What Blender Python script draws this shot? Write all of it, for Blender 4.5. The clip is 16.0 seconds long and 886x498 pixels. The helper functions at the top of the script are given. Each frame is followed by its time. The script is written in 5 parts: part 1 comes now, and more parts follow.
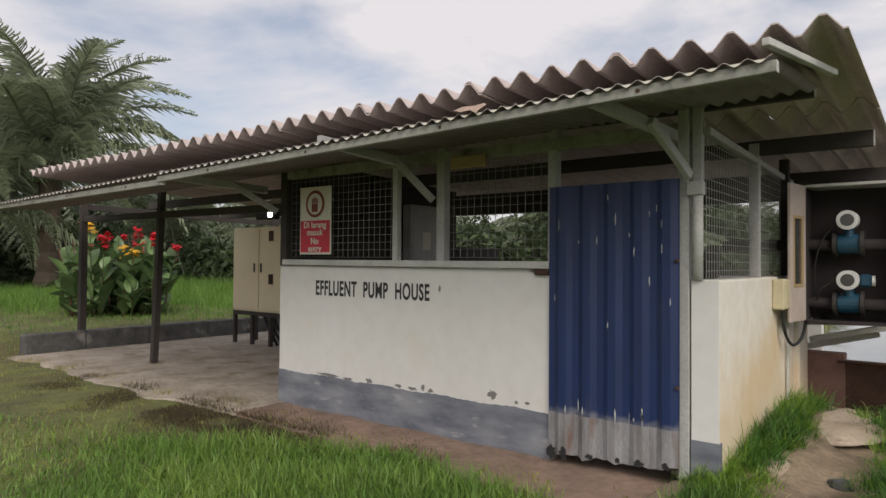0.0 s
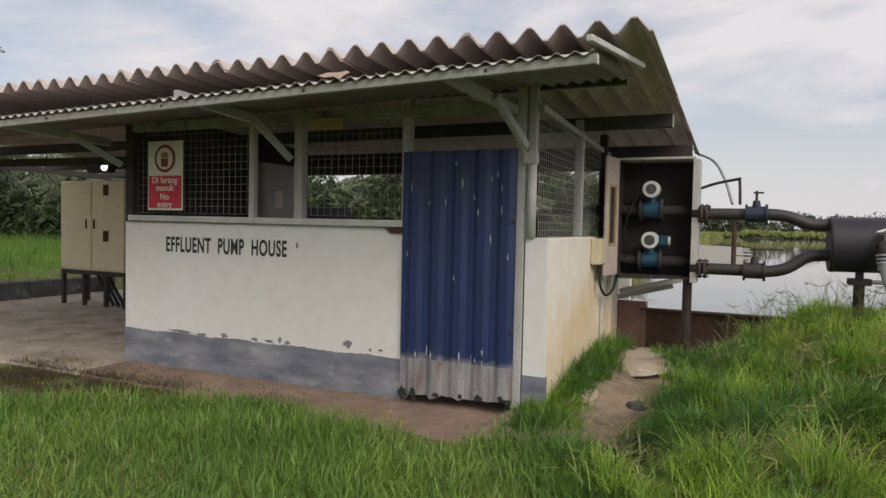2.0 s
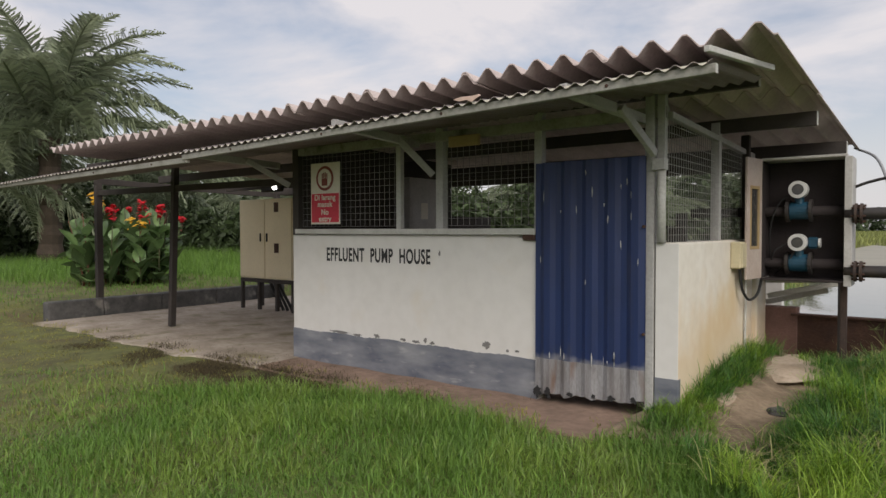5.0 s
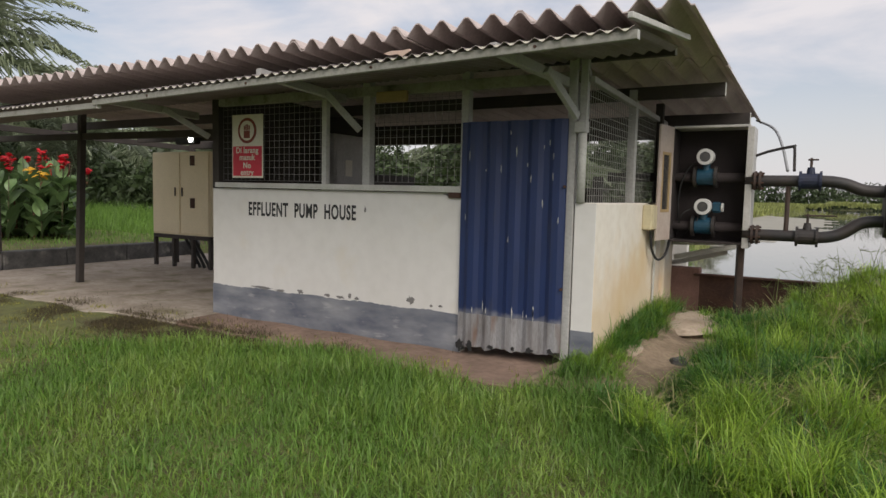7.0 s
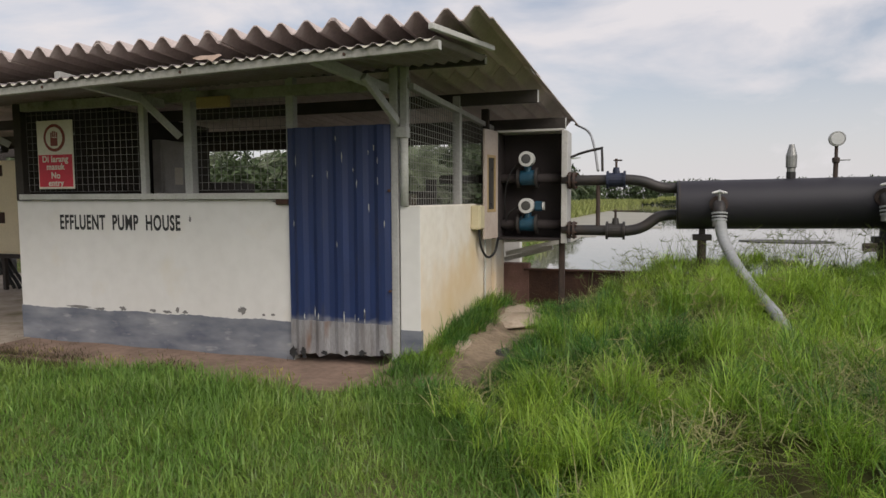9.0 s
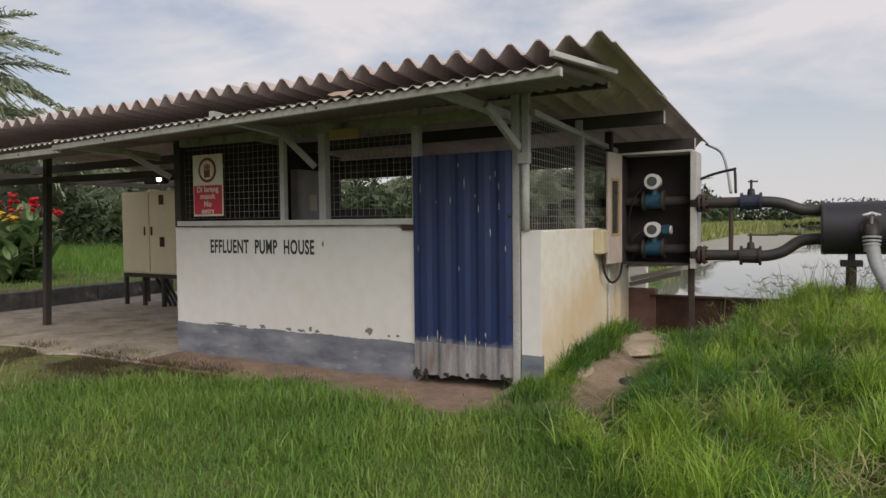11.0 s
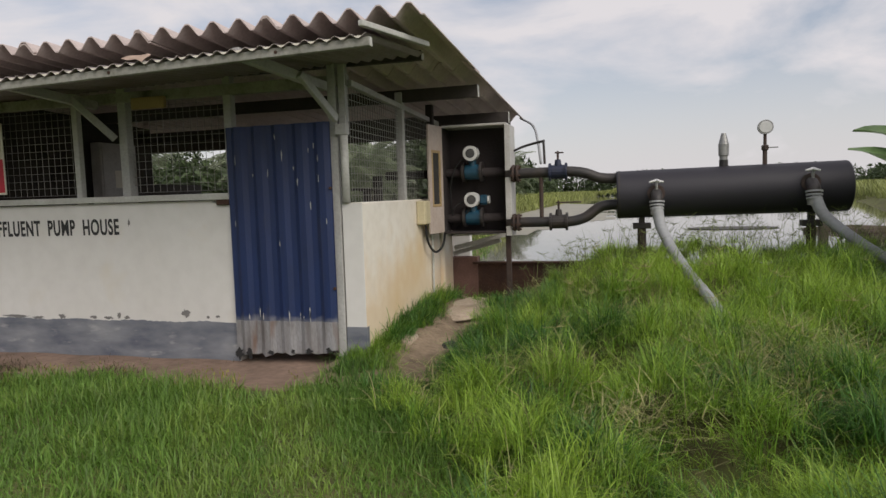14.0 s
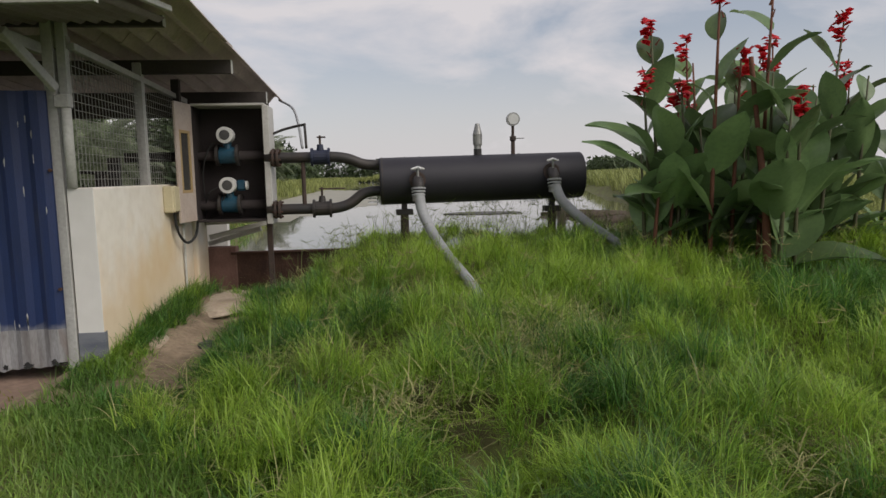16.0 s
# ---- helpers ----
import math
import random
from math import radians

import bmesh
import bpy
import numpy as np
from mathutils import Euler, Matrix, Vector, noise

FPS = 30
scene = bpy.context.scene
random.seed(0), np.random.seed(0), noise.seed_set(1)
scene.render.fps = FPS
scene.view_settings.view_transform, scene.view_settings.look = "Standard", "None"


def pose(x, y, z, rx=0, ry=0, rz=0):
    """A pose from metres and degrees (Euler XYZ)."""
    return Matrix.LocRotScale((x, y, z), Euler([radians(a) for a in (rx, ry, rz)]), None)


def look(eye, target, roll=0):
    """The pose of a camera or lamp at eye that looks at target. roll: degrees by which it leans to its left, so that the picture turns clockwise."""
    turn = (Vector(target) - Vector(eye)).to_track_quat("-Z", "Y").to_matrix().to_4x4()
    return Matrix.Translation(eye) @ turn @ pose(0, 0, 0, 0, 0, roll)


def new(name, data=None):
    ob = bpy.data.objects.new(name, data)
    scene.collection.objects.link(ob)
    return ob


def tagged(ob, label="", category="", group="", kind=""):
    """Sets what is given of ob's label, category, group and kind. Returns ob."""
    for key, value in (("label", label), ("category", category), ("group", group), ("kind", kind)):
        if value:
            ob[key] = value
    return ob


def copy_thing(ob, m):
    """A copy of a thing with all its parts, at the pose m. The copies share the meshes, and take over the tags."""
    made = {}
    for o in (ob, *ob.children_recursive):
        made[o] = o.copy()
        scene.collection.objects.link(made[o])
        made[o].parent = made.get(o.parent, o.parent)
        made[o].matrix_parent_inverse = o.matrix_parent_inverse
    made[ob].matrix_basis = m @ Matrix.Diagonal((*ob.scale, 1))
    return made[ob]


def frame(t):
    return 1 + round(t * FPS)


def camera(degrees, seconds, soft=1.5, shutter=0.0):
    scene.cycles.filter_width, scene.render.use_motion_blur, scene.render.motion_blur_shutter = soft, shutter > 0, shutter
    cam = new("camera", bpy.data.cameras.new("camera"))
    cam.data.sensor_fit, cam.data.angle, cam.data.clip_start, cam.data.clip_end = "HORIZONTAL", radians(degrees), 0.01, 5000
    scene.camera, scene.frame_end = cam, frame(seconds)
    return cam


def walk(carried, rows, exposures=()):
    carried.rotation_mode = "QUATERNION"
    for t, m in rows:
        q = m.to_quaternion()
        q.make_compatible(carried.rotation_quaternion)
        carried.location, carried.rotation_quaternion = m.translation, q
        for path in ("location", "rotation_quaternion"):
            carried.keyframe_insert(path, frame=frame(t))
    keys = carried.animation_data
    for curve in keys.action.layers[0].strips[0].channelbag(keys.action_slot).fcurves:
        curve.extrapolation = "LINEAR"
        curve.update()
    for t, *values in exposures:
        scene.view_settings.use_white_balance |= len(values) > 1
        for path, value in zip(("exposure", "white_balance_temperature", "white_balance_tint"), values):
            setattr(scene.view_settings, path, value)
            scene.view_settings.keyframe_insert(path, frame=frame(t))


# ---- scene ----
cam = camera(67.9, 16.0)
PATH = [
    (0, (1.184, -4.388, 1.454), (-0.044, -2.81, 1.492), 0.4),
    (0.5, (1.222, -4.472, 1.478), (0.088, -2.825, 1.498), 0.8),
    (1, (1.238, -4.585, 1.437), (0.219, -2.864, 1.413), -0.8),
    (1.5, (1.25, -4.714, 1.43), (0.343, -2.933, 1.347), 1.0),
    (2, (1.292, -4.753, 1.432), (0.47, -2.931, 1.358), 1.2),
    (2.5, (1.334, -4.778, 1.442), (0.38, -3.021, 1.407), 0.7),
    (3, (1.45, -4.818, 1.474), (0.387, -3.124, 1.47), 0.9),
    (3.5, (1.538, -4.857, 1.457), (0.363, -3.239, 1.429), 0.1),
    (4, (1.569, -4.915, 1.454), (0.36, -3.322, 1.432), 0.1),
    (6.5, (1.558, -5.086, 1.4), (0.425, -3.445, 1.242), 0.4),
    (7, (1.565, -5.102, 1.388), (0.566, -3.377, 1.222), 1.3),
    (7.5, (1.616, -5.076, 1.397), (0.832, -3.241, 1.254), 1.2),
    (8, (1.73, -5.049, 1.393), (1.132, -3.147, 1.236), -0.0),
    (10.5, (1.888, -5.073, 1.418), (1.059, -3.257, 1.311), -0.8),
    (11, (1.883, -5.097, 1.418), (0.921, -3.346, 1.338), -0.6),
    (11.5, (1.879, -5.12, 1.411), (0.773, -3.457, 1.305), -0.1),
    (12, (1.87, -5.136, 1.394), (0.677, -3.533, 1.306), 0.4),
    (12.5, (1.872, -5.145, 1.387), (0.668, -3.548, 1.375), 0.5),
    (13, (1.895, -5.132, 1.391), (0.803, -3.458, 1.313), -0.6),
    (13.5, (1.938, -5.095, 1.386), (1.101, -3.282, 1.274), -1.5),
    (14, (2.006, -5.054, 1.388), (1.498, -3.127, 1.223), -1.8),
    (14.5, (2.049, -5.033, 1.384), (1.768, -3.06, 1.207), -2.0),
    (15, (2.099, -5.004, 1.382), (2.037, -3.02, 1.132), -2.3),
    (15.5, (2.046, -4.925, 1.375), (2.225, -2.948, 1.129), -1.3),
    (16, (1.976, -4.863, 1.385), (2.173, -2.886, 1.16), -1.2),
]
walk(cam, [(t, look(eye, target, roll)) for t, eye, target, roll in PATH],
     exposures=((0.0, 0.06), (4.0, 0.0), (6.5, 0.06), (8.0, 0.05), (11.0, -0.05), (13.5, -0.03), (15.0, -0.13), (16.0, -0.18)))

# ---- light ----
world = bpy.data.worlds.new("world")
scene.world = world
world.use_nodes = True
wt = world.node_tree
wt.nodes.clear()
w_out = wt.nodes.new("ShaderNodeOutputWorld")
w_bg = wt.nodes.new("ShaderNodeBackground")
w_sky = wt.nodes.new("ShaderNodeTexSky")
w_sky.sky_type, w_sky.sun_disc = "NISHITA", False
w_sky.sun_elevation, w_sky.sun_rotation = radians(39), radians(133)
w_sky.air_density, w_sky.dust_density = 1.0, 2.0
w_co = wt.nodes.new("ShaderNodeTexCoord")
w_map = wt.nodes.new("ShaderNodeMapping")
w_map.inputs["Scale"].default_value = (1.0, 1.0, 2.6)
w_noise = wt.nodes.new("ShaderNodeTexNoise")
w_noise.inputs["Scale"].default_value, w_noise.inputs["Detail"].default_value = 2.6, 8.0
w_noise.inputs["Roughness"].default_value, w_noise.inputs["Distortion"].default_value = 0.55, 0.3
w_ramp = wt.nodes.new("ShaderNodeValToRGB")
w_ramp.color_ramp.elements[0].position, w_ramp.color_ramp.elements[1].position = 0.40, 0.58
w_ramp.color_ramp.elements[0].color = (0.36, 0.36, 0.36, 1)
w_mix = wt.nodes.new("ShaderNodeMixRGB")
w_mix.inputs["Color2"].default_value = (7.0, 6.7, 6.9, 1)
wt.links.new(w_co.outputs["Generated"], w_map.inputs["Vector"])
wt.links.new(w_map.outputs["Vector"], w_noise.inputs["Vector"])
wt.links.new(w_noise.outputs["Fac"], w_ramp.inputs["Fac"])
w_sep = wt.nodes.new("ShaderNodeSeparateXYZ")
w_haze = wt.nodes.new("ShaderNodeMapRange")
w_haze.inputs["From Min"].default_value, w_haze.inputs["From Max"].default_value = 0.0, 0.32
w_haze.inputs["To Min"].default_value, w_haze.inputs["To Max"].default_value = 0.9, 0.0
w_max = wt.nodes.new("ShaderNodeMath")
w_max.operation = "MAXIMUM"
wt.links.new(w_co.outputs["Generated"], w_sep.inputs["Vector"])
wt.links.new(w_sep.outputs["Z"], w_haze.inputs["Value"])
wt.links.new(w_ramp.outputs["Color"], w_max.inputs[0])
wt.links.new(w_haze.outputs["Result"], w_max.inputs[1])
wt.links.new(w_max.outputs[0], w_mix.inputs["Fac"])
wt.links.new(w_sky.outputs["Color"], w_mix.inputs["Color1"])
wt.links.new(w_mix.outputs["Color"], w_bg.inputs["Color"])
wt.links.new(w_bg.outputs["Background"], w_out.inputs["Surface"])
w_bg.inputs["Strength"].default_value = 0.11

sun_data = bpy.data.lights.new("sun", "SUN")
sun_data.energy, sun_data.angle, sun_data.color = 2.2, radians(45), (1.0, 0.94, 0.86)
sun = new("sun", sun_data)
sun.matrix_world = look((9.5, -9.0, 10.5), (0, 0, 0))


# ---- materials ----
def material(name, base, second=None, rough=0.7, metal=0.0, scale=8.0, fine=70.0, bump=0.15, amount=0.5,
             stretch=(1, 1, 1), island=0.0, obj_var=0.0, coat=0.0, stain=None, stain_scale=1.5, stain_at=0.6):
    m = bpy.data.materials.new(name)
    m.use_nodes = True
    nt = m.node_tree
    b = nt.nodes["Principled BSDF"]
    b.inputs["Roughness"].default_value, b.inputs["Metallic"].default_value = rough, metal
    b.inputs["Coat Weight"].default_value = coat
    second = second or tuple(c * 0.6 for c in base)
    co = nt.nodes.new("ShaderNodeTexCoord")
    mp = nt.nodes.new("ShaderNodeMapping")
    mp.inputs["Scale"].default_value = stretch
    nt.links.new(co.outputs["Object"], mp.inputs["Vector"])

    def tex(sc, detail):
        n = nt.nodes.new("ShaderNodeTexNoise")
        n.inputs["Scale"].default_value, n.inputs["Detail"].default_value = sc, detail
        nt.links.new(mp.outputs["Vector"], n.inputs["Vector"])
        return n

    def ramp(src, a, bb):
        r = nt.nodes.new("ShaderNodeMapRange")
        r.inputs["From Min"].default_value, r.inputs["From Max"].default_value = a, bb
        nt.links.new(src, r.inputs["Value"])
        return r.outputs["Result"]

    def mix(fac, c1, c2, k=1.0):
        n = nt.nodes.new("ShaderNodeMixRGB")
        mul = nt.nodes.new("ShaderNodeMath")
        mul.operation = "MULTIPLY"
        mul.inputs[1].default_value = k
        nt.links.new(fac, mul.inputs[0])
        nt.links.new(mul.outputs[0], n.inputs["Fac"])
        for sock, c in (("Color1", c1), ("Color2", c2)):
            if isinstance(c, tuple):
                n.inputs[sock].default_value = (*c, 1)
            else:
                nt.links.new(c, n.inputs[sock])
        return n.outputs["Color"]

    big, small = tex(scale, 4.0), tex(fine, 3.0)
    col = mix(ramp(big.outputs["Fac"], 0.35, 0.7), base, second, amount)
    col = mix(ramp(small.outputs["Fac"], 0.4, 0.75), col, tuple(c * 0.7 for c in second), amount * 0.5)
    if stain:
        st = tex(stain_scale, 6.0)
        col = mix(ramp(st.outputs["Fac"], stain_at, stain_at + 0.15), col, stain, 0.75)
    if island or obj_var:
        if island:
            src = nt.nodes.new("ShaderNodeNewGeometry").outputs["Random Per Island"]
        else:
            src = nt.nodes.new("ShaderNodeObjectInfo").outputs["Random"]
        k = island or obj_var
        hsv = nt.nodes.new("ShaderNodeHueSaturation")
        r = nt.nodes.new("ShaderNodeMapRange")
        r.inputs["To Min"].default_value, r.inputs["To Max"].default_value = 1 - k, 1 + k
        nt.links.new(src, r.inputs["Value"])
        nt.links.new(r.outputs["Result"], hsv.inputs["Value"])
        nt.links.new(col, hsv.inputs["Color"])
        col = hsv.outputs["Color"]
    nt.links.new(col, b.inputs["Base Color"])
    if bump:
        bp = nt.nodes.new("ShaderNodeBump")
        bp.inputs["Strength"].default_value, bp.inputs["Distance"].default_value = bump, 0.02
        nt.links.new(small.outputs["Fac"], bp.inputs["Height"])
        nt.links.new(bp.outputs["Normal"], b.inputs["Normal"])
    return m


def leafy(name, base, second, rough=0.45, var=0.3, thin=0.35, scale=3.0, single=False):
    m = material(name, base, second, rough=rough, scale=scale, fine=40, bump=0.05, amount=0.6, island=0 if single else var, obj_var=var if single else 0)
    nt = m.node_tree
    b = nt.nodes["Principled BSDF"]
    tr = nt.nodes.new("ShaderNodeBsdfTranslucent")
    ad = nt.nodes.new("ShaderNodeMixShader")
    ad.inputs["Fac"].default_value = thin
    src = b.inputs["Base Color"].links[0].from_socket
    nt.links.new(src, tr.inputs["Color"])
    nt.links.new(b.outputs["BSDF"], ad.inputs[1])
    nt.links.new(tr.outputs["BSDF"], ad.inputs[2])
    nt.links.new(ad.outputs["Shader"], nt.nodes["Material Output"].inputs["Surface"])
    return m


M_WHITE = material("white_paint", (0.69, 0.675, 0.65), (0.59, 0.565, 0.525), rough=0.75, scale=1.3, fine=8, amount=0.32, bump=0.04,
                   stain=(0.64, 0.60, 0.53), stain_scale=2.2, stain_at=0.60)
M_CREAMWALL = material("side_wall_paint", (0.83, 0.79, 0.71), (0.66, 0.56, 0.42), rough=0.8, scale=1.1, fine=8, amount=0.42, bump=0.04,
                       stain=(0.70, 0.57, 0.36), stain_scale=1.0, stain_at=0.56)
cn = M_CREAMWALL.node_tree
c_sh = cn.nodes["Principled BSDF"]
c_src = c_sh.inputs["Base Color"].links[0].from_socket
c_co = cn.nodes.new("ShaderNodeTexCoord")
c_sep = cn.nodes.new("ShaderNodeSeparateXYZ")
c_no = cn.nodes.new("ShaderNodeTexNoise")
c_no.inputs["Scale"].default_value, c_no.inputs["Detail"].default_value = 2.6, 6.0
c_add = cn.nodes.new("ShaderNodeMath")
c_add.operation = "MULTIPLY_ADD"
c_add.inputs[1].default_value = -1.3
c_ramp = cn.nodes.new("ShaderNodeMapRange")
c_ramp.inputs["From Min"].default_value, c_ramp.inputs["From Max"].default_value = -0.15, 0.35
c_ramp.inputs["To Min"].default_value, c_ramp.inputs["To Max"].default_value = 0.5, 0.0
c_mix = cn.nodes.new("ShaderNodeMixRGB")
c_mix.inputs["Color2"].default_value = (0.66, 0.45, 0.21, 1)
cn.links.new(c_co.outputs["Object"], c_sep.inputs["Vector"])
cn.links.new(c_co.outputs["Object"], c_no.inputs["Vector"])
cn.links.new(c_no.outputs["Fac"], c_add.inputs[0])
cn.links.new(c_sep.outputs["Z"], c_add.inputs[2])
cn.links.new(c_add.outputs[0], c_ramp.inputs["Value"])
cn.links.new(c_ramp.outputs["Result"], c_mix.inputs["Fac"])
cn.links.new(c_src, c_mix.inputs["Color1"])
cn.links.new(c_mix.outputs["Color"], c_sh.inputs["Base Color"])
M_BAND = material("grey_blue_band", (0.105, 0.115, 0.15), (0.27, 0.28, 0.30), rough=0.85, scale=3.0, fine=14, amount=0.95, stretch=(0.7, 1, 2.2),
                  stain=(0.38, 0.38, 0.38), stain_scale=6.5, stain_at=0.6)
M_PEEL = material("bare_plaster", (0.22, 0.21, 0.20), (0.12, 0.12, 0.12), rough=0.95, scale=14, fine=60)
M_TIMBER = material("grey_green_timber", (0.455, 0.45, 0.435), (0.32, 0.315, 0.30), rough=0.8, scale=3, fine=45, stretch=(1, 1, 1), amount=0.8,
                    stain=(0.12, 0.11, 0.09), stain_scale=4, stain_at=0.62)
M_FASCIA = material("mossy_fascia_timber", (0.36, 0.35, 0.32), (0.20, 0.20, 0.165), rough=0.85, scale=2.5, fine=40, amount=0.9, stain=(0.08, 0.075, 0.055), stain_scale=5, stain_at=0.56)
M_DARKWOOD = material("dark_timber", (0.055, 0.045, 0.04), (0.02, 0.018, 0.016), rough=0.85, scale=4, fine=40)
M_PALETIMBER = material("pale_timber", (0.55, 0.55, 0.52), (0.38, 0.37, 0.34), rough=0.8, scale=4, fine=50, amount=0.7)
M_ASBESTOS = material("fibre_cement", (0.61, 0.525, 0.495), (0.44, 0.37, 0.345), rough=0.92, scale=2.2, fine=35, amount=0.8, obj_var=0.08,
                      stain=(0.26, 0.24, 0.17), stain_scale=2.0, stain_at=0.64)
M_EAVE = material("weathered_zinc", (0.27, 0.235, 0.23), (0.18, 0.14, 0.13), rough=0.6, metal=0.2, scale=3, fine=40, amount=0.8)
M_BLUE = material("blue_paint", (0.0105, 0.027, 0.105), (0.008, 0.017, 0.06), rough=0.5, scale=3, fine=60, amount=0.6, stretch=(4, 1, 0.6),
                  stain=(0.035, 0.04, 0.075), stain_scale=2.5, stain_at=0.6)
bn = M_BLUE.node_tree
b_sh = bn.nodes["Principled BSDF"]
b_src = b_sh.inputs["Base Color"].links[0].from_socket
b_co = bn.nodes.new("ShaderNodeTexCoord")
b_sep = bn.nodes.new("ShaderNodeSeparateXYZ")
b_no = bn.nodes.new("ShaderNodeTexNoise")
b_no.inputs["Scale"].default_value, b_no.inputs["Detail"].default_value = 9.0, 5.0
b_add = bn.nodes.new("ShaderNodeMath")
b_add.operation = "MULTIPLY_ADD"
b_add.inputs[1].default_value = 0.22
b_ramp = bn.nodes.new("ShaderNodeMapRange")
b_ramp.inputs["From Min"].default_value, b_ramp.inputs["From Max"].default_value = 0.42, 0.50
b_ramp.inputs["To Min"].default_value, b_ramp.inputs["To Max"].default_value = 0.9, 0.0
b_mix = bn.nodes.new("ShaderNodeMixRGB")
b_mix.inputs["Color2"].default_value = (0.19, 0.195, 0.22, 1)
bn.links.new(b_co.outputs["Object"], b_sep.inputs["Vector"])
bn.links.new(b_co.outputs["Object"], b_no.inputs["Vector"])
bn.links.new(b_no.outputs["Fac"], b_add.inputs[0])
bn.links.new(b_sep.outputs["Z"], b_add.inputs[2])
bn.links.new(b_add.outputs[0], b_ramp.inputs["Value"])
bn.links.new(b_ramp.outputs["Result"], b_mix.inputs["Fac"])
bn.links.new(b_src, b_mix.inputs["Color1"])
bn.links.new(b_mix.outputs["Color"], b_sh.inputs["Base Color"])
M_ZINC = material("galvanised_sheet", (0.33, 0.33, 0.34), (0.17, 0.155, 0.15), rough=0.65, metal=0.2, scale=4, fine=40, amount=0.9, stretch=(3, 1, 0.6),
                  stain=(0.16, 0.09, 0.06), stain_scale=3.0, stain_at=0.6)
M_CONCRETE = material("concrete", (0.45, 0.385, 0.32), (0.27, 0.22, 0.17), rough=0.95, scale=2.2, fine=14, amount=0.9, bump=0.5,
                      stain=(0.17, 0.15, 0.075), stain_scale=2.4, stain_at=0.54)
M_REDCONCRETE = material("laterite_stained_concrete", (0.30, 0.205, 0.155), (0.17, 0.115, 0.085), rough=0.95, scale=2.6, fine=16, amount=0.95, bump=0.5,
                         stain=(0.10, 0.085, 0.05), stain_scale=2.2, stain_at=0.58)
M_KERB = material("mossy_concrete", (0.13, 0.125, 0.12), (0.05, 0.05, 0.05), rough=0.95, scale=4, fine=25, amount=0.9, bump=0.4,
                  stain=(0.30, 0.28, 0.255), stain_scale=3.5, stain_at=0.57)
M_STONE = material("tan_cement", (0.52, 0.43, 0.34), (0.34, 0.26, 0.19), rough=0.95, scale=3, fine=25, amount=0.8, bump=0.4)
M_GROUND = material("soil_and_moss", (0.16, 0.175, 0.05), (0.085, 0.08, 0.035), rough=1.0, scale=2.4, fine=11, amount=0.95, bump=0.8,
                    stain=(0.10, 0.07, 0.04), stain_scale=1.1, stain_at=0.55)
M_SOIL = material("bare_tan_soil", (0.34, 0.26, 0.18), (0.19, 0.14, 0.095), rough=1.0, scale=5, fine=30, amount=0.95, bump=0.9, stain=(0.09, 0.065, 0.045), stain_scale=3.0, stain_at=0.58)
M_SCUM = material("pale_pond_scum", (0.31, 0.285, 0.21), (0.23, 0.21, 0.15), rough=0.45, scale=0.25, fine=3, amount=0.7, bump=0.05)
M_BLACKPIPE = material("black_painted_steel", (0.028, 0.027, 0.028), (0.05, 0.038, 0.032), rough=0.55, metal=0.1, scale=6, fine=60, amount=0.7)
M_TANK = material("black_tank_paint", (0.017, 0.015, 0.022), (0.028, 0.026, 0.033), rough=0.55, scale=3, fine=50, amount=0.5, bump=0.05)
M_RUST = material("rusty_steel", (0.10, 0.052, 0.035), (0.05, 0.026, 0.02), rough=0.9, metal=0.1, scale=5, fine=45, amount=0.9, bump=0.3)
M_SUMP = material("red_brown_plaster", (0.22, 0.125, 0.105), (0.13, 0.075, 0.06), rough=0.95, scale=4, fine=40, amount=0.8, bump=0.3)
M_RUSTPIPE = material("rust_brown_pipe", (0.075, 0.048, 0.038), (0.035, 0.025, 0.022), rough=0.75, scale=9, fine=60, amount=0.9)
M_HOSE = material("grey_hose", (0.34, 0.35, 0.36), (0.22, 0.22, 0.22), rough=0.6, scale=6, fine=40, amount=0.5)
M_STEEL = material("dull_steel", (0.35, 0.35, 0.34), (0.2, 0.2, 0.19), rough=0.5, metal=0.6, scale=12, fine=60)
M_VALVEBLUE = material("valve_blue", (0.014, 0.022, 0.055), (0.02, 0.018, 0.025), rough=0.6, scale=12, fine=60)
M_METERBLUE = material("meter_blue", (0.012, 0.065, 0.11), (0.008, 0.035, 0.06), rough=0.45, scale=9, fine=60)
M_METERWHITE = material("meter_white", (0.60, 0.60, 0.59), (0.45, 0.45, 0.44), rough=0.5, scale=9, fine=60, amount=0.3)
M_GLASS = material("dial_glass", (0.05, 0.05, 0.05), (0.10, 0.09, 0.08), rough=0.2, scale=14, fine=60, bump=0)
M_CREAM = material("cream_enamel", (0.80, 0.69, 0.47), (0.66, 0.56, 0.37), rough=0.5, scale=2, fine=40, amount=0.4, bump=0.04)
M_BOXCREAM = material("cream_plastic", (0.62, 0.55, 0.36), (0.48, 0.42, 0.28), rough=0.55, scale=6, fine=50, amount=0.4)
# near-black brown for the meter cabinet's inner panels and the pipe through it
M_CABDARK = material("near_black_interior", (0.030, 0.022, 0.022), (0.016, 0.012, 0.012), rough=0.85, scale=4, fine=40)
M_CABGREY = material("cabinet_grey_paint", (0.50, 0.49, 0.47), (0.34, 0.32, 0.30), rough=0.6, scale=4, fine=40, amount=0.6)
M_CABDOOR = material("cabinet_pinkish_paint", (0.52, 0.45, 0.40), (0.40, 0.30, 0.25), rough=0.7, scale=4, fine=40, amount=0.6)
M_BLACK = material("black_rubber", (0.015, 0.015, 0.015), (0.03, 0.03, 0.03), rough=0.7, scale=10, fine=60)
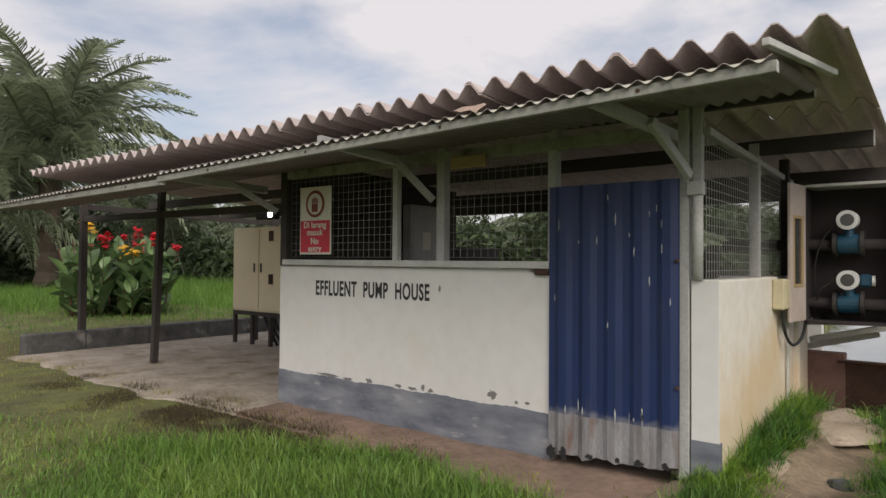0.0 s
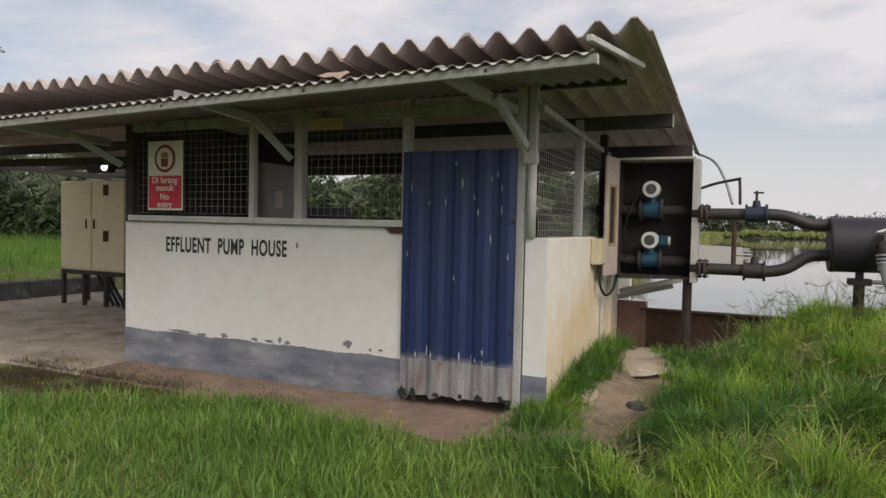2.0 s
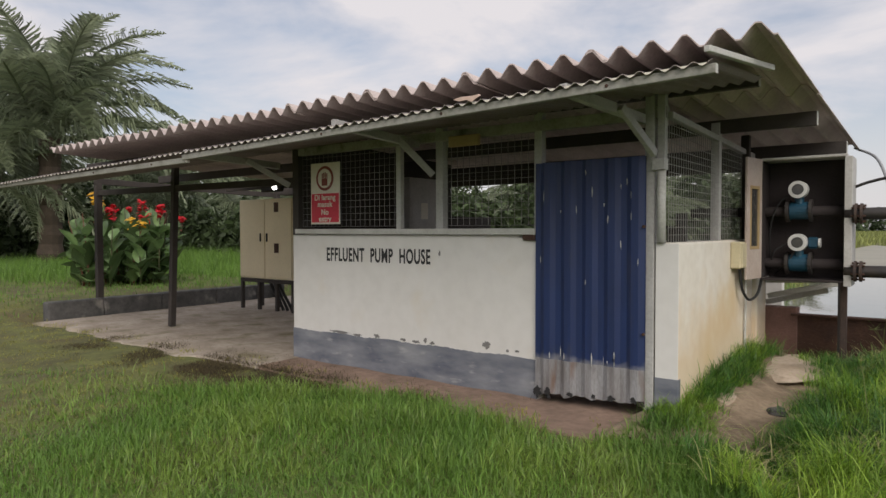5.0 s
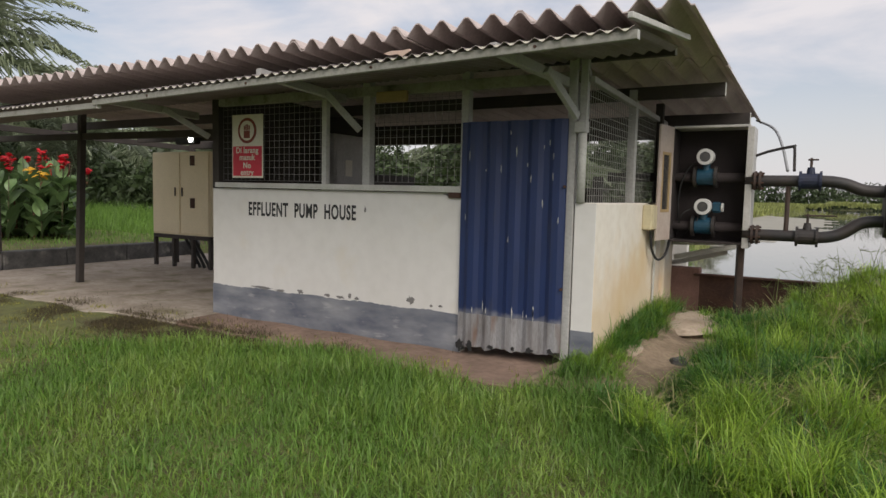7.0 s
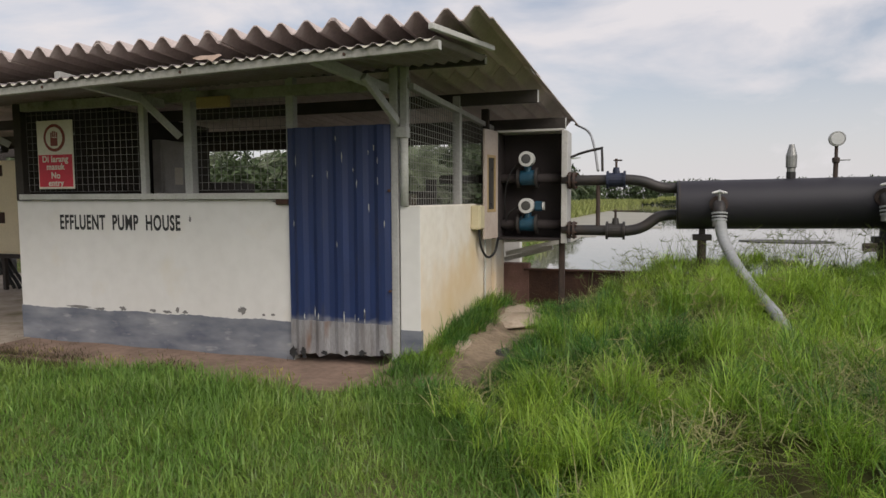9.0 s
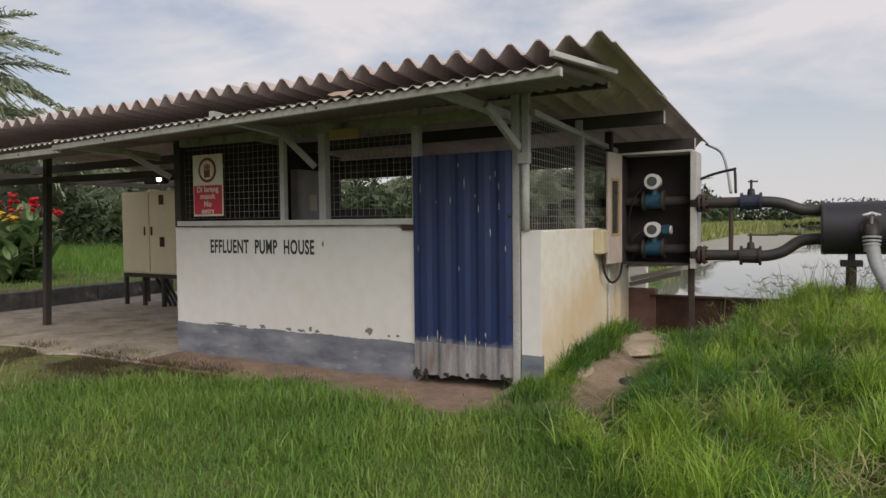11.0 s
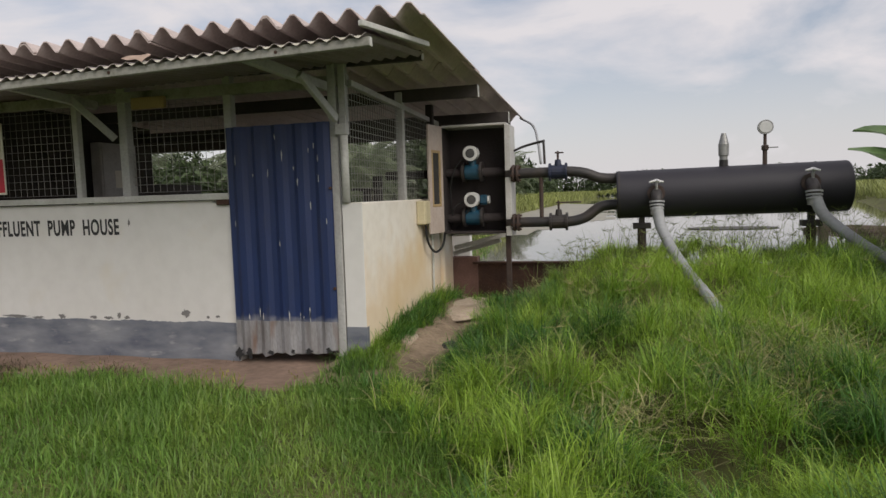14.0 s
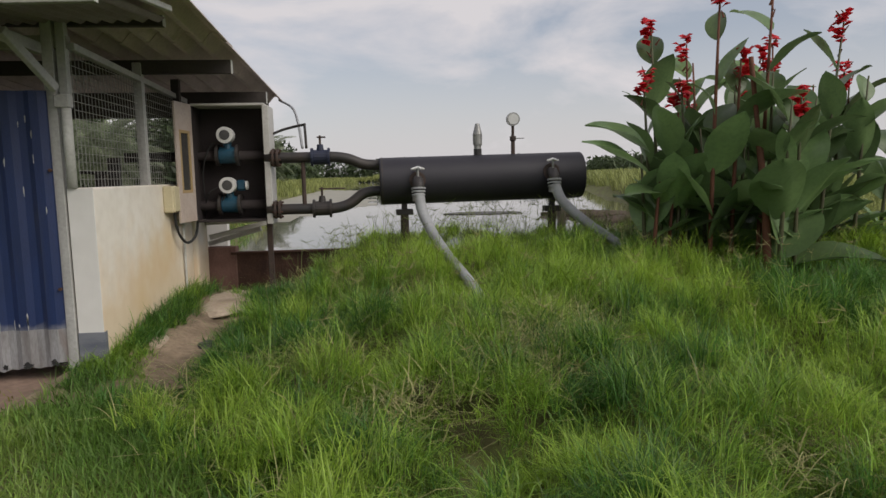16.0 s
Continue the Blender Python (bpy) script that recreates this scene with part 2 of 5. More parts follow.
M_WIRE = material("galvanised_wire", (0.42, 0.42, 0.40), (0.26, 0.25, 0.23), rough=0.55, metal=0.4, scale=12, fine=60, bump=0)
M_DARKWIRE = material("rusted_wire", (0.30, 0.29, 0.28), (0.16, 0.145, 0.135), rough=0.7, metal=0.3, scale=12, fine=60, bump=0)
M_SIGNWHITE = material("sign_white", (0.74, 0.70, 0.60), (0.62, 0.57, 0.47), rough=0.5, scale=5, fine=40, amount=0.4, bump=0.02)
M_SIGNRED = material("sign_red", (0.62, 0.02, 0.05), (0.45, 0.02, 0.04), rough=0.5, scale=5, fine=40, amount=0.4, bump=0.02)
M_SIGNMAROON = material("sign_maroon", (0.22, 0.035, 0.02), (0.15, 0.03, 0.02), rough=0.5, scale=5, fine=40, bump=0.02)
M_FLAP = material("pink_primer", (0.62, 0.46, 0.38), (0.45, 0.33, 0.27), rough=0.8, scale=8, fine=50)
M_INK = material("black_stencil_ink", (0.02, 0.02, 0.022), (0.05, 0.05, 0.05), rough=0.8, scale=12, fine=60, amount=0.6, bump=0)
M_TAN = material("tan_timber", (0.42, 0.30, 0.15), (0.28, 0.2, 0.1), rough=0.7, scale=5, fine=50)
M_PUMP = material("pump_dark_green", (0.03, 0.045, 0.04), (0.02, 0.02, 0.02), rough=0.6, scale=6, fine=50)
M_BARK = material("palm_bark", (0.10, 0.075, 0.055), (0.05, 0.04, 0.03), rough=1, scale=6, fine=20, bump=0.6)
M_LEAF = leafy("canna_leaf", (0.18, 0.275, 0.105), (0.075, 0.13, 0.058), rough=0.34, var=0.5, thin=0.3, single=True)
M_LEAFDARK = leafy("shrub_leaf", (0.065, 0.095, 0.035), (0.03, 0.05, 0.02), rough=0.6, var=0.4, thin=0.2)
M_FROND = leafy("palm_frond", (0.27, 0.305, 0.20), (0.15, 0.19, 0.11), rough=0.5, var=0.35, thin=0.25, scale=0.6)
M_STEM = material("canna_stem", (0.07, 0.085, 0.03), (0.06, 0.03, 0.02), rough=0.6, scale=5, fine=40)
M_DRYSTEM = material("dry_brown_stem", (0.15, 0.055, 0.03), (0.08, 0.035, 0.02), rough=0.8, scale=7, fine=40)
M_RED = leafy("red_petal", (0.55, 0.012, 0.02), (0.38, 0.008, 0.02), rough=0.5, var=0.25, thin=0.3)
M_YELLOW = leafy("yellow_petal", (0.75, 0.45, 0.03), (0.6, 0.3, 0.02), rough=0.5, var=0.2, thin=0.3)
M_GRASS_BANK = leafy("long_grass", (0.27, 0.42, 0.058), (0.155, 0.285, 0.042), rough=0.42, var=0.55, thin=0.45, scale=0.9)
M_GRASS_DARK = leafy("deep_green_grass", (0.10, 0.23, 0.04), (0.05, 0.135, 0.025), rough=0.42, var=0.55, thin=0.4, scale=0.9)
M_GRASS_PALE = leafy("pale_long_grass", (0.38, 0.53, 0.075), (0.27, 0.41, 0.055), rough=0.42, var=0.4, thin=0.45, scale=0.9)
M_LAWN_PALE = leafy("pale_short_grass", (0.24, 0.35, 0.065), (0.15, 0.25, 0.045), rough=0.4, var=0.4, thin=0.35, scale=1.5)
M_GRASS_LAWN = leafy("short_grass", (0.165, 0.295, 0.048), (0.10, 0.20, 0.035), rough=0.55, var=0.4, thin=0.35, scale=0.8)
M_MOSS = leafy("mossy_turf", (0.31, 0.30, 0.07), (0.17, 0.155, 0.04), rough=0.8, var=0.5, thin=0.2, scale=0.9)
M_SEED = leafy("seeding_grass", (0.20, 0.24, 0.08), (0.13, 0.16, 0.055), rough=0.6, var=0.35, thin=0.3)
M_SHORE = leafy("bank_sedge", (0.33, 0.36, 0.12), (0.20, 0.24, 0.07), rough=0.6, var=0.35, thin=0.35, scale=0.25)
M_DEAD = leafy("dead_grass", (0.085, 0.065, 0.03), (0.045, 0.035, 0.02), rough=0.9, var=0.4, thin=0.1)
M_DRY = leafy("dry_grass", (0.44, 0.41, 0.19), (0.30, 0.28, 0.12), rough=0.7, var=0.35, thin=0.3)

M_WATER = bpy.data.materials.new("pond_water")
M_WATER.use_nodes = True
wn = M_WATER.node_tree
wb = wn.nodes["Principled BSDF"]
wb.inputs["Base Color"].default_value = (0.16, 0.15, 0.125, 1)
wb.inputs["Roughness"].default_value, wb.inputs["IOR"].default_value = 0.03, 1.75
wb.inputs["Specular IOR Level"].default_value = 0.9
wc = wn.nodes.new("ShaderNodeTexCoord")
ws = wn.nodes.new("ShaderNodeTexNoise")
ws.inputs["Scale"].default_value, ws.inputs["Detail"].default_value = 1.6, 4
wn.links.new(wc.outputs["Object"], ws.inputs["Vector"])
wbp = wn.nodes.new("ShaderNodeBump")
wbp.inputs["Strength"].default_value, wbp.inputs["Distance"].default_value = 0.05, 0.05
wn.links.new(ws.outputs["Fac"], wbp.inputs["Height"])
wn.links.new(wbp.outputs["Normal"], wb.inputs["Normal"])

M_LAMP = bpy.data.materials.new("lit_lamp")
M_LAMP.use_nodes = True
lb = M_LAMP.node_tree.nodes["Principled BSDF"]
lb.inputs["Emission Color"].default_value, lb.inputs["Emission Strength"].default_value = (1, 0.98, 0.93, 1), 6.0


# ---- builders ----
def part(name, bm, mat, parent=None, label="", smooth=False):
    me = bpy.data.meshes.new(name)
    if isinstance(bm, tuple):
        me.from_pydata(*bm)
    else:
        bmesh.ops.recalc_face_normals(bm, faces=bm.faces)
        bm.to_mesh(me)
        bm.free()
    me.materials.append(mat)
    if smooth:
        me.polygons.foreach_set("use_smooth", [True] * len(me.polygons))
    ob = new(name, me)
    if parent:
        ob.parent = parent
    if label:
        ob["label"] = label
    return ob


def thing(name, label, category, at=(0, 0, 0), group="", kind=""):
    ob = new(name)
    ob.empty_display_size = 0.1
    ob.matrix_basis = Matrix.Translation(at)
    return tagged(ob, label, category, group, kind)


def box(lo, hi, bevel=0.004, bm=None, m=None):
    bm = bm or bmesh.new()
    c = [(a + b) / 2 for a, b in zip(lo, hi)]
    s = [abs(b - a) for a, b in zip(lo, hi)]
    mat = Matrix.Translation(c) @ Matrix.Diagonal((*s, 1))
    if m is not None:
        mat = m @ mat
    r = bmesh.ops.create_cube(bm, size=1, matrix=mat)
    if bevel:
        es = list({e for v in r["verts"] for e in v.link_edges})
        bmesh.ops.bevel(bm, geom=es, offset=min(bevel, min(s) * 0.3), segments=1, affect="EDGES")
    return bm


def beam(a, b, w, h, bm=None, bevel=0.004):
    """A timber from a to b, w wide across and h high."""
    a, b = Vector(a), Vector(b)
    q = (b - a).to_track_quat("Y", "Z").to_matrix().to_4x4()
    return box((-w / 2, 0, -h / 2), (w / 2, (b - a).length, h / 2), bevel, bm, Matrix.Translation(a) @ q)


def tube(points, radius, sides=10, bm=None, cap=True):
    """A round bar along points; radius is one number or one for each point."""
    bm = bm or bmesh.new()
    pts = [Vector(p) for p in points]
    rad = radius if isinstance(radius, (list, tuple)) else [radius] * len(pts)
    rings = []
    ref = None
    for i, p in enumerate(pts):
        d = (pts[min(i + 1, len(pts) - 1)] - pts[max(i - 1, 0)]).normalized()
        if ref is None:
            ref = d.orthogonal().normalized()
        ref = (ref - d * ref.dot(d)).normalized()
        side = d.cross(ref)
        rings.append([bm.verts.new(p + (ref * math.cos(k * 2 * math.pi / sides) + side * math.sin(k * 2 * math.pi / sides)) * rad[i])
                      for k in range(sides)])
    for r0, r1 in zip(rings, rings[1:]):
        for k in range(sides):
            bm.faces.new((r0[k], r0[(k + 1) % sides], r1[(k + 1) % sides], r1[k]))
    if cap:
        bm.faces.new(rings[0][::-1])
        bm.faces.new(rings[-1])
    return bm


def curve_points(ctrl, n=8):
    """Points on a smooth line through ctrl."""
    c = [Vector(p) for p in ctrl]
    c = [c[0] * 2 - c[1]] + c + [c[-1] * 2 - c[-2]]
    out = []
    for i in range(1, len(c) - 2):
        for k in range(n):
            t = k / n
            p0, p1, p2, p3 = c[i - 1:i + 3]
            out.append(0.5 * (2 * p1 + (p2 - p0) * t + (2 * p0 - 5 * p1 + 4 * p2 - p3) * t * t + (3 * p1 - p0 - 3 * p2 + p3) * t ** 3))
    return out + [c[-2]]


def disc(centre, axis, radius, length, sides=20, bm=None):
    a = Vector(axis).normalized() * length / 2
    c = Vector(centre)
    return tube([c - a, c + a], radius, sides, bm)


def lettering(text, size, mat, parent, at, turn=(90, 0, 0), width=None, height=None, bold=0.0, label=""):
    cu = bpy.data.curves.new("writing", "FONT")
    cu.body, cu.size, cu.align_x, cu.align_y, cu.extrude, cu.offset, cu.space_character = text, size, "CENTER", "CENTER", 0.001, bold, 1.0 + 30 * bold
    tmp = bpy.data.objects.new("writing", cu)
    scene.collection.objects.link(tmp)
    bpy.context.view_layer.update()
    me = bpy.data.meshes.new_from_object(tmp.evaluated_get(bpy.context.evaluated_depsgraph_get()))
    bpy.data.objects.remove(tmp)
    if width:
        xs = [v.co.x for v in me.vertices]
        k = width / (max(xs) - min(xs))
        for v in me.vertices:
            v.co.x *= k
    if height:
        ys = [v.co.y for v in me.vertices]
        k, mid = height / (max(ys) - min(ys)), (max(ys) + min(ys)) / 2
        for v in me.vertices:
            v.co.y = (v.co.y - mid) * k
    me.materials.clear()
    me.materials.append(mat)
    ob = new("writing", me)
    ob.parent = parent
    ob.matrix_basis = pose(*at, *turn)
    if label:
        ob["label"] = label
    return ob


def smoothstep(a, b, x):
    t = np.clip((np.asarray(x, float) - a) / (b - a), 0, 1)
    return t * t * (3 - 2 * t)


# ---- ground ----
WATER_Z = -0.12


def shore(x, y):
    """Positive inside the pond, in metres."""
    left = x - np.where(y < 40, 0.4 - 0.9 * smoothstep(4.3, 5.0, y) - 3.9 * smoothstep(6, 40, y), -4.4 + 0.02 * (y - 40))
    front = y - (3.0 + 0.12 * np.clip(x - 3, 0, 20))
    right = (8.2 + 0.26 * np.clip(y - 3, 0, 40)) - x + 0.25 * np.clip(y - 43, 0, 200)
    back = 150 - y
    return np.minimum(np.minimum(left, front), np.minimum(right, back))


def ground_z(x, y):
    x, y = np.asarray(x, float), np.asarray(y, float)
    bank = 0.60 * np.clip((y + 2.6) / 4.6, 0, 1) ** 1.1 * smoothstep(0.5, 2.4, x + 0.12 * np.clip(-y, 0, 4))
    bank *= 1 - 0.35 * smoothstep(6.5, 10, x)
    path = 0.17 * smoothstep(-0.4, 1.4, y) * smoothstep(-0.3, 0.3, x) * (1 - smoothstep(0.4, 1.3, x))
    wall_foot = 0.09 * smoothstep(-0.75, -0.05, y) * smoothstep(-0.42, -0.12, x) * (1 - smoothstep(0.25, 0.6, x))
    left = 0.22 * smoothstep(-10.2, -11.5, x)
    far = 0.35 * smoothstep(12, 40, np.hypot(x, y))
    lump = 0.02 * np.sin(1.9 * x + 0.7 * y) * np.cos(1.3 * y - 0.4 * x) + 0.012 * np.sin(4.1 * x - 2.3 * y)
    building = (x > -10.4) & (x < np.where(y < 0.02, -0.34, -0.05)) & (y > -0.62) & (y < 5.3)
    z = np.maximum(bank, path + wall_foot) + left + far + lump * np.where((x < 0.2) & (y > -1.2), 0.15, 1.0) - 0.022
    z = np.where(building, -0.06, z)
    s = shore(x, y)
    z = np.where(s > -0.9, z + (-0.75 - z) * smoothstep(-0.9, 0.9, s), z)
    return z


def spread(lo, hi, fine_lo, fine_hi, step, grow=1.35):
    v = list(np.arange(fine_lo, fine_hi + step / 2, step))
    s, x = step, fine_hi
    while x < hi:
        s *= grow
        x = min(hi, x + s)
        v.append(x)
    s, x = step, fine_lo
    while x > lo:
        s *= grow
        x = max(lo, x - s)
        v.insert(0, x)
    return np.array(v)


gx, gy = spread(-900, 900, -13, 11, 0.12), spread(-900, 900, -8, 6, 0.12)
GX, GY = np.meshgrid(gx, gy, indexing="ij")
GZ = ground_z(GX, GY)
nx, ny = len(gx), len(gy)
gi = np.arange(nx * ny).reshape(nx, ny)
gf = np.stack([gi[:-1, :-1], gi[1:, :-1], gi[1:, 1:], gi[:-1, 1:]], -1).reshape(-1, 4)
ground = part("ground", (np.stack([GX, GY, GZ], -1).reshape(-1, 3).tolist(), [], gf.tolist()), M_GROUND, smooth=True)
tagged(ground, "mossy brown soil under patchy green grass", "ground", kind="structure")

water = part("water", box((-60, 2.4, WATER_Z - 0.05), (120, 160, WATER_Z), 0), M_WATER)
tagged(water, "still grey pond water reflecting a cloudy sky", "pond", kind="structure")

# concrete apron with an uneven front edge
SLAB_L, SLAB_R = -10.0, -0.30


def slab_front(x):
    return -0.66 + 0.2 * smoothstep(-7.0, -10.0, x) + 0.05 * math.sin(2.9 * x + 1.5) + 0.045 * math.sin(6.1 * x + 2) - 0.05 * math.sin(1.7 * x) - 0.04 * math.sin(4.3 * x + 1) - 0.12 * smoothstep(-3.0, -0.8, x) - 0.02 * math.sin(11 * x)



def slab(name, x0, x1, y_back, count, mat, label, drop):
    """A slab with a broken front edge, its top a little uneven."""
    b = bmesh.new()
    xs = np.linspace(x0, x1, count)
    top_f = [b.verts.new((x, slab_front(x) + 0.02 * math.sin(23 * x), -0.012 - drop + 0.006 * math.sin(7 * x))) for x in xs]
    top_b = [b.verts.new((x, y_back, -drop)) for x in xs]
    low_f = [b.verts.new((x, slab_front(x) - 0.04, -0.12)) for x in xs]
    for i in range(len(xs) - 1):
        b.faces.new((top_f[i], top_f[i + 1], top_b[i + 1], top_b[i]))
        b.faces.new((low_f[i], low_f[i + 1], top_f[i + 1], top_f[i]))
    b.faces.new((top_f[-1], low_f[-1], top_b[-1]))
    b.faces.new((top_f[0], top_b[0], low_f[0]))
    return tagged(part(name, b, mat), label, "floor", kind="structure")


slab("floor", SLAB_L, -4.30, 5.4, 66, M_CONCRETE, "worn pale concrete shed floor with mossy broken edge", 0.0)
slab("floor_strip", -4.30, SLAB_R, 5.4, 46, M_REDCONCRETE, "red-brown stained concrete strip along the pump house", 0.004)

# ---- walls ----
WALL_L, DOOR_L, DOOR_R, WALL_TOP, SIDE_TOP = -4.39, -1.20, -0.24, 1.40, 1.345
wall_front = part("wall_front", box((WALL_L, 0, -0.1), (DOOR_L, 0.12, WALL_TOP), 0.01), M_WHITE)
tagged(wall_front, "white painted masonry half wall with peeling paint", "wall", kind="structure")


def ragged_band(x0, x1, y, z1, seed, rag=0.012):
    rnd = random.Random(seed)
    b = bmesh.new()
    n = max(4, int((x1 - x0) / 0.03))
    row = []
    for i in range(n + 1):
        x = x0 + (x1 - x0) * i / n
        z = z1 + rnd.uniform(-rag, rag) * 0.4 + rag * math.sin(9 * x + seed) * 0.5
        row.append([b.verts.new((x, y, -0.09)), b.verts.new((x, y, z)), b.verts.new((x, y + 0.006, z))])
    for p, q in zip(row, row[1:]):
        b.faces.new((p[0], q[0], q[1], p[1]))
        b.faces.new((p[1], q[1], q[2], p[2]))
    return b


part("painted_band", ragged_band(WALL_L, DOOR_L, -0.003, 0.325, 3), M_BAND, wall_front, "scuffed dark grey-blue painted base band")


def chip(x, z, w, h, seed, n=18):
    """A ragged flake of missing paint on the front wall."""
    rnd = random.Random(seed)
    b = bmesh.new()
    b.faces.new([b.verts.new((x + w / 2 * math.cos(a) * rnd.uniform(0.45, 1.1), -0.0045, z + h / 2 * math.sin(a) * rnd.uniform(0.4, 1.15)))
                 for a in (2 * math.pi * k / n for k in range(n))])
    return b


for k, (x, z, w, h) in enumerate(((-3.62, 0.345, 0.34, 0.035), (-3.36, 0.335, 0.16, 0.04), (-3.08, 0.35, 0.09, 0.06), (-2.72, 0.35, 0.10, 0.035),
                                  (-2.55, 0.345, 0.12, 0.04), (-2.44, 0.37, 0.05, 0.07), (-2.35, 0.35, 0.07, 0.04), (-1.72, 0.40, 0.11, 0.09),
                                  (-1.50, 0.37, 0.05, 0.03), (-1.40, 0.375, 0.06, 0.03), (-2.26, 1.22, 0.03, 0.08), (-1.35, 1.385, 0.10, 0.03))):
    part("peeled_patch", chip(x, z, w, h, k), M_PEEL, wall_front)
lettering("EFFLUENT  PUMP  HOUSE", 0.15, M_INK, wall_front, (-3.10, -0.003, 1.187), width=1.45, height=0.15, bold=0.004, label="black stencilled capital letters")

wall_side = part("wall_side", box((-0.175, 0.0, -0.1), (0.0, 2.42, SIDE_TOP), 0.012), M_CREAMWALL)
tagged(wall_side, "white side half wall stained ochre near the ground", "wall", kind="structure")
part("corner_face", box((-0.174, -0.004, -0.09), (-0.001, 0.004, SIDE_TOP - 0.004), 0.001), M_WHITE, wall_side, "clean white plastered end face")
part("painted_band", box((-0.177, -0.0075, -0.09), (0.0035, 0.05, 0.31), 0.002), M_BAND, wall_side, "dark grey-blue painted base band")
pier = part("wall_pier", box((-0.16, 2.42, -0.1), (0.05, 2.85, 0.98), 0.015), M_CREAMWALL)
tagged(pier, "white plastered masonry pier at the wall end", "wall", kind="structure")
wall_left = part("wall_left", box((WALL_L, 0.12, -0.1), (WALL_L + 0.12, 4.1, WALL_TOP), 0.01), M_WHITE)
tagged(wall_left, "white painted half wall dividing house and open shed", "wall", kind="structure")
wall_back = part("wall_back", box((WALL_L, 4.1, -0.1), (0.0, 4.22, 1.30), 0.01), M_WHITE)
tagged(wall_back, "white half wall at the back of the pump house", "wall", kind="structure")
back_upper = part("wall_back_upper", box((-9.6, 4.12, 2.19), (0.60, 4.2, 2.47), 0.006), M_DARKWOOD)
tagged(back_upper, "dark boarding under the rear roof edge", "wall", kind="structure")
# the low length beyond y = 3.0 is added to stand in for interior shade
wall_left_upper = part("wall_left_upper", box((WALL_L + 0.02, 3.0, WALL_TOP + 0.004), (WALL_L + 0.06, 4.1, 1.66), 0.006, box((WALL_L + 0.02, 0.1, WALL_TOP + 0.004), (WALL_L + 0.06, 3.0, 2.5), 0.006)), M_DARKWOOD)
tagged(wall_left_upper, "dark boarding over the dividing wall, low end added for interior shade", "wall", kind="structure")
sump = part("wall_sump", box((0.02, 2.85, -0.4), (0.36, 3.0, 0.61), 0.01), M_SUMP)
tagged(sump, "red-brown stained low sump wall by the pond", "wall", kind="structure")


# ---- timber frame ----
def post(x, y, z0, z1, w, mat, label, group="roof posts"):
    ob = part("post", beam((0, 0, 0), (0.16 if x == -7.74 else 0, 0, z1 - z0), w, w), mat)
    ob.matrix_basis = Matrix.Translation((x, y, z0))
    return tagged(ob, label, "post", group)


post(-0.222, 0.02, -0.02, 2.50, 0.072, M_TIMBER, "grey-green painted square timber corner post")
post(DOOR_L - 0.01, 0.06, WALL_TOP, 2.50, 0.075, M_TIMBER, "grey-green timber post over the half wall beside the door")
post(-2.27, 0.05, WALL_TOP, 2.50, 0.085, M_TIMBER, "grey-green timber mullion post in the mesh opening")
post(-2.80, 0.05, WALL_TOP, 2.50, 0.06, M_PALETIMBER, "pale timber mullion post in the mesh opening")
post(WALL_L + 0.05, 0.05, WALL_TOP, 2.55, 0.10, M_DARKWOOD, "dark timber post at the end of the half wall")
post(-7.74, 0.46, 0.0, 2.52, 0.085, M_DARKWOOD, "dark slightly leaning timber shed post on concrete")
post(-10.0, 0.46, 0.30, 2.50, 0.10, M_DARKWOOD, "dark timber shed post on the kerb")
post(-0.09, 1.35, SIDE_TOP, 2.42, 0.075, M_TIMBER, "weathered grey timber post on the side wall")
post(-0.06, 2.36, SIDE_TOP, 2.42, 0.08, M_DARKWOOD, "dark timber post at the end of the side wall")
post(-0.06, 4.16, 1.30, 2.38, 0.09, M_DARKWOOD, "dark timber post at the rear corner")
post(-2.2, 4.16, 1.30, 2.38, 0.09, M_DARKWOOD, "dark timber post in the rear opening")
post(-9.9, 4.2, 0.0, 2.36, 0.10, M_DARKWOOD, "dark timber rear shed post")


def rail(a, b, w, h, mat, label, name="beam", category="beam"):
    o = Vector(a)
    ob = part(name, beam((0, 0, 0), Vector(b) - o, w, h), mat)
    ob.matrix_basis = Matrix.Translation(o)
    if name in ("purlin", "fascia"):
        d = (Vector(b) - o).normalized()
        part("sawn_end", beam(d * -0.004, d * 0.0005, w * 0.98, h * 0.98, bevel=0), M_PALETIMBER, ob, "pale painted sawn end")
        for k in range(4):
            p = d * ((Vector(b) - o).length * (0.12 + 0.24 * k))
            part("bolt", disc(p + Vector((0, -w / 2, 0)), (0, 1, 0), 0.011, 0.012, 8), M_RUST, ob)
    return tagged(ob, label, category)


rail((DOOR_L, -0.012, 1.432), (WALL_L + 0.1, -0.012, 1.437), 0.085, 0.055, M_PALETIMBER, "grey painted timber sill along the wall top", "sill_rail")
rail((-0.10, 0.04, 2.34), (WALL_L, 0.04, 2.34), 0.07, 0.09, M_FASCIA, "grey timber top plate over the mesh openings")
rail((-0.09, 0.03, 2.315), (-0.07, 4.1, 2.20), 0.06, 0.05, M_TIMBER, "grey timber top rail over the side mesh")
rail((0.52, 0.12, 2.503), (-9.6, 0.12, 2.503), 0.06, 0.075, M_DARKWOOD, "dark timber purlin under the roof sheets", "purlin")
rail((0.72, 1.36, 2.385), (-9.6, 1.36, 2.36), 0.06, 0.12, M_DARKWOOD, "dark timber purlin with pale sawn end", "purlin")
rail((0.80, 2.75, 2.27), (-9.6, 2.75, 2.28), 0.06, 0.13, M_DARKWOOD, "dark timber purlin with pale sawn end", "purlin")
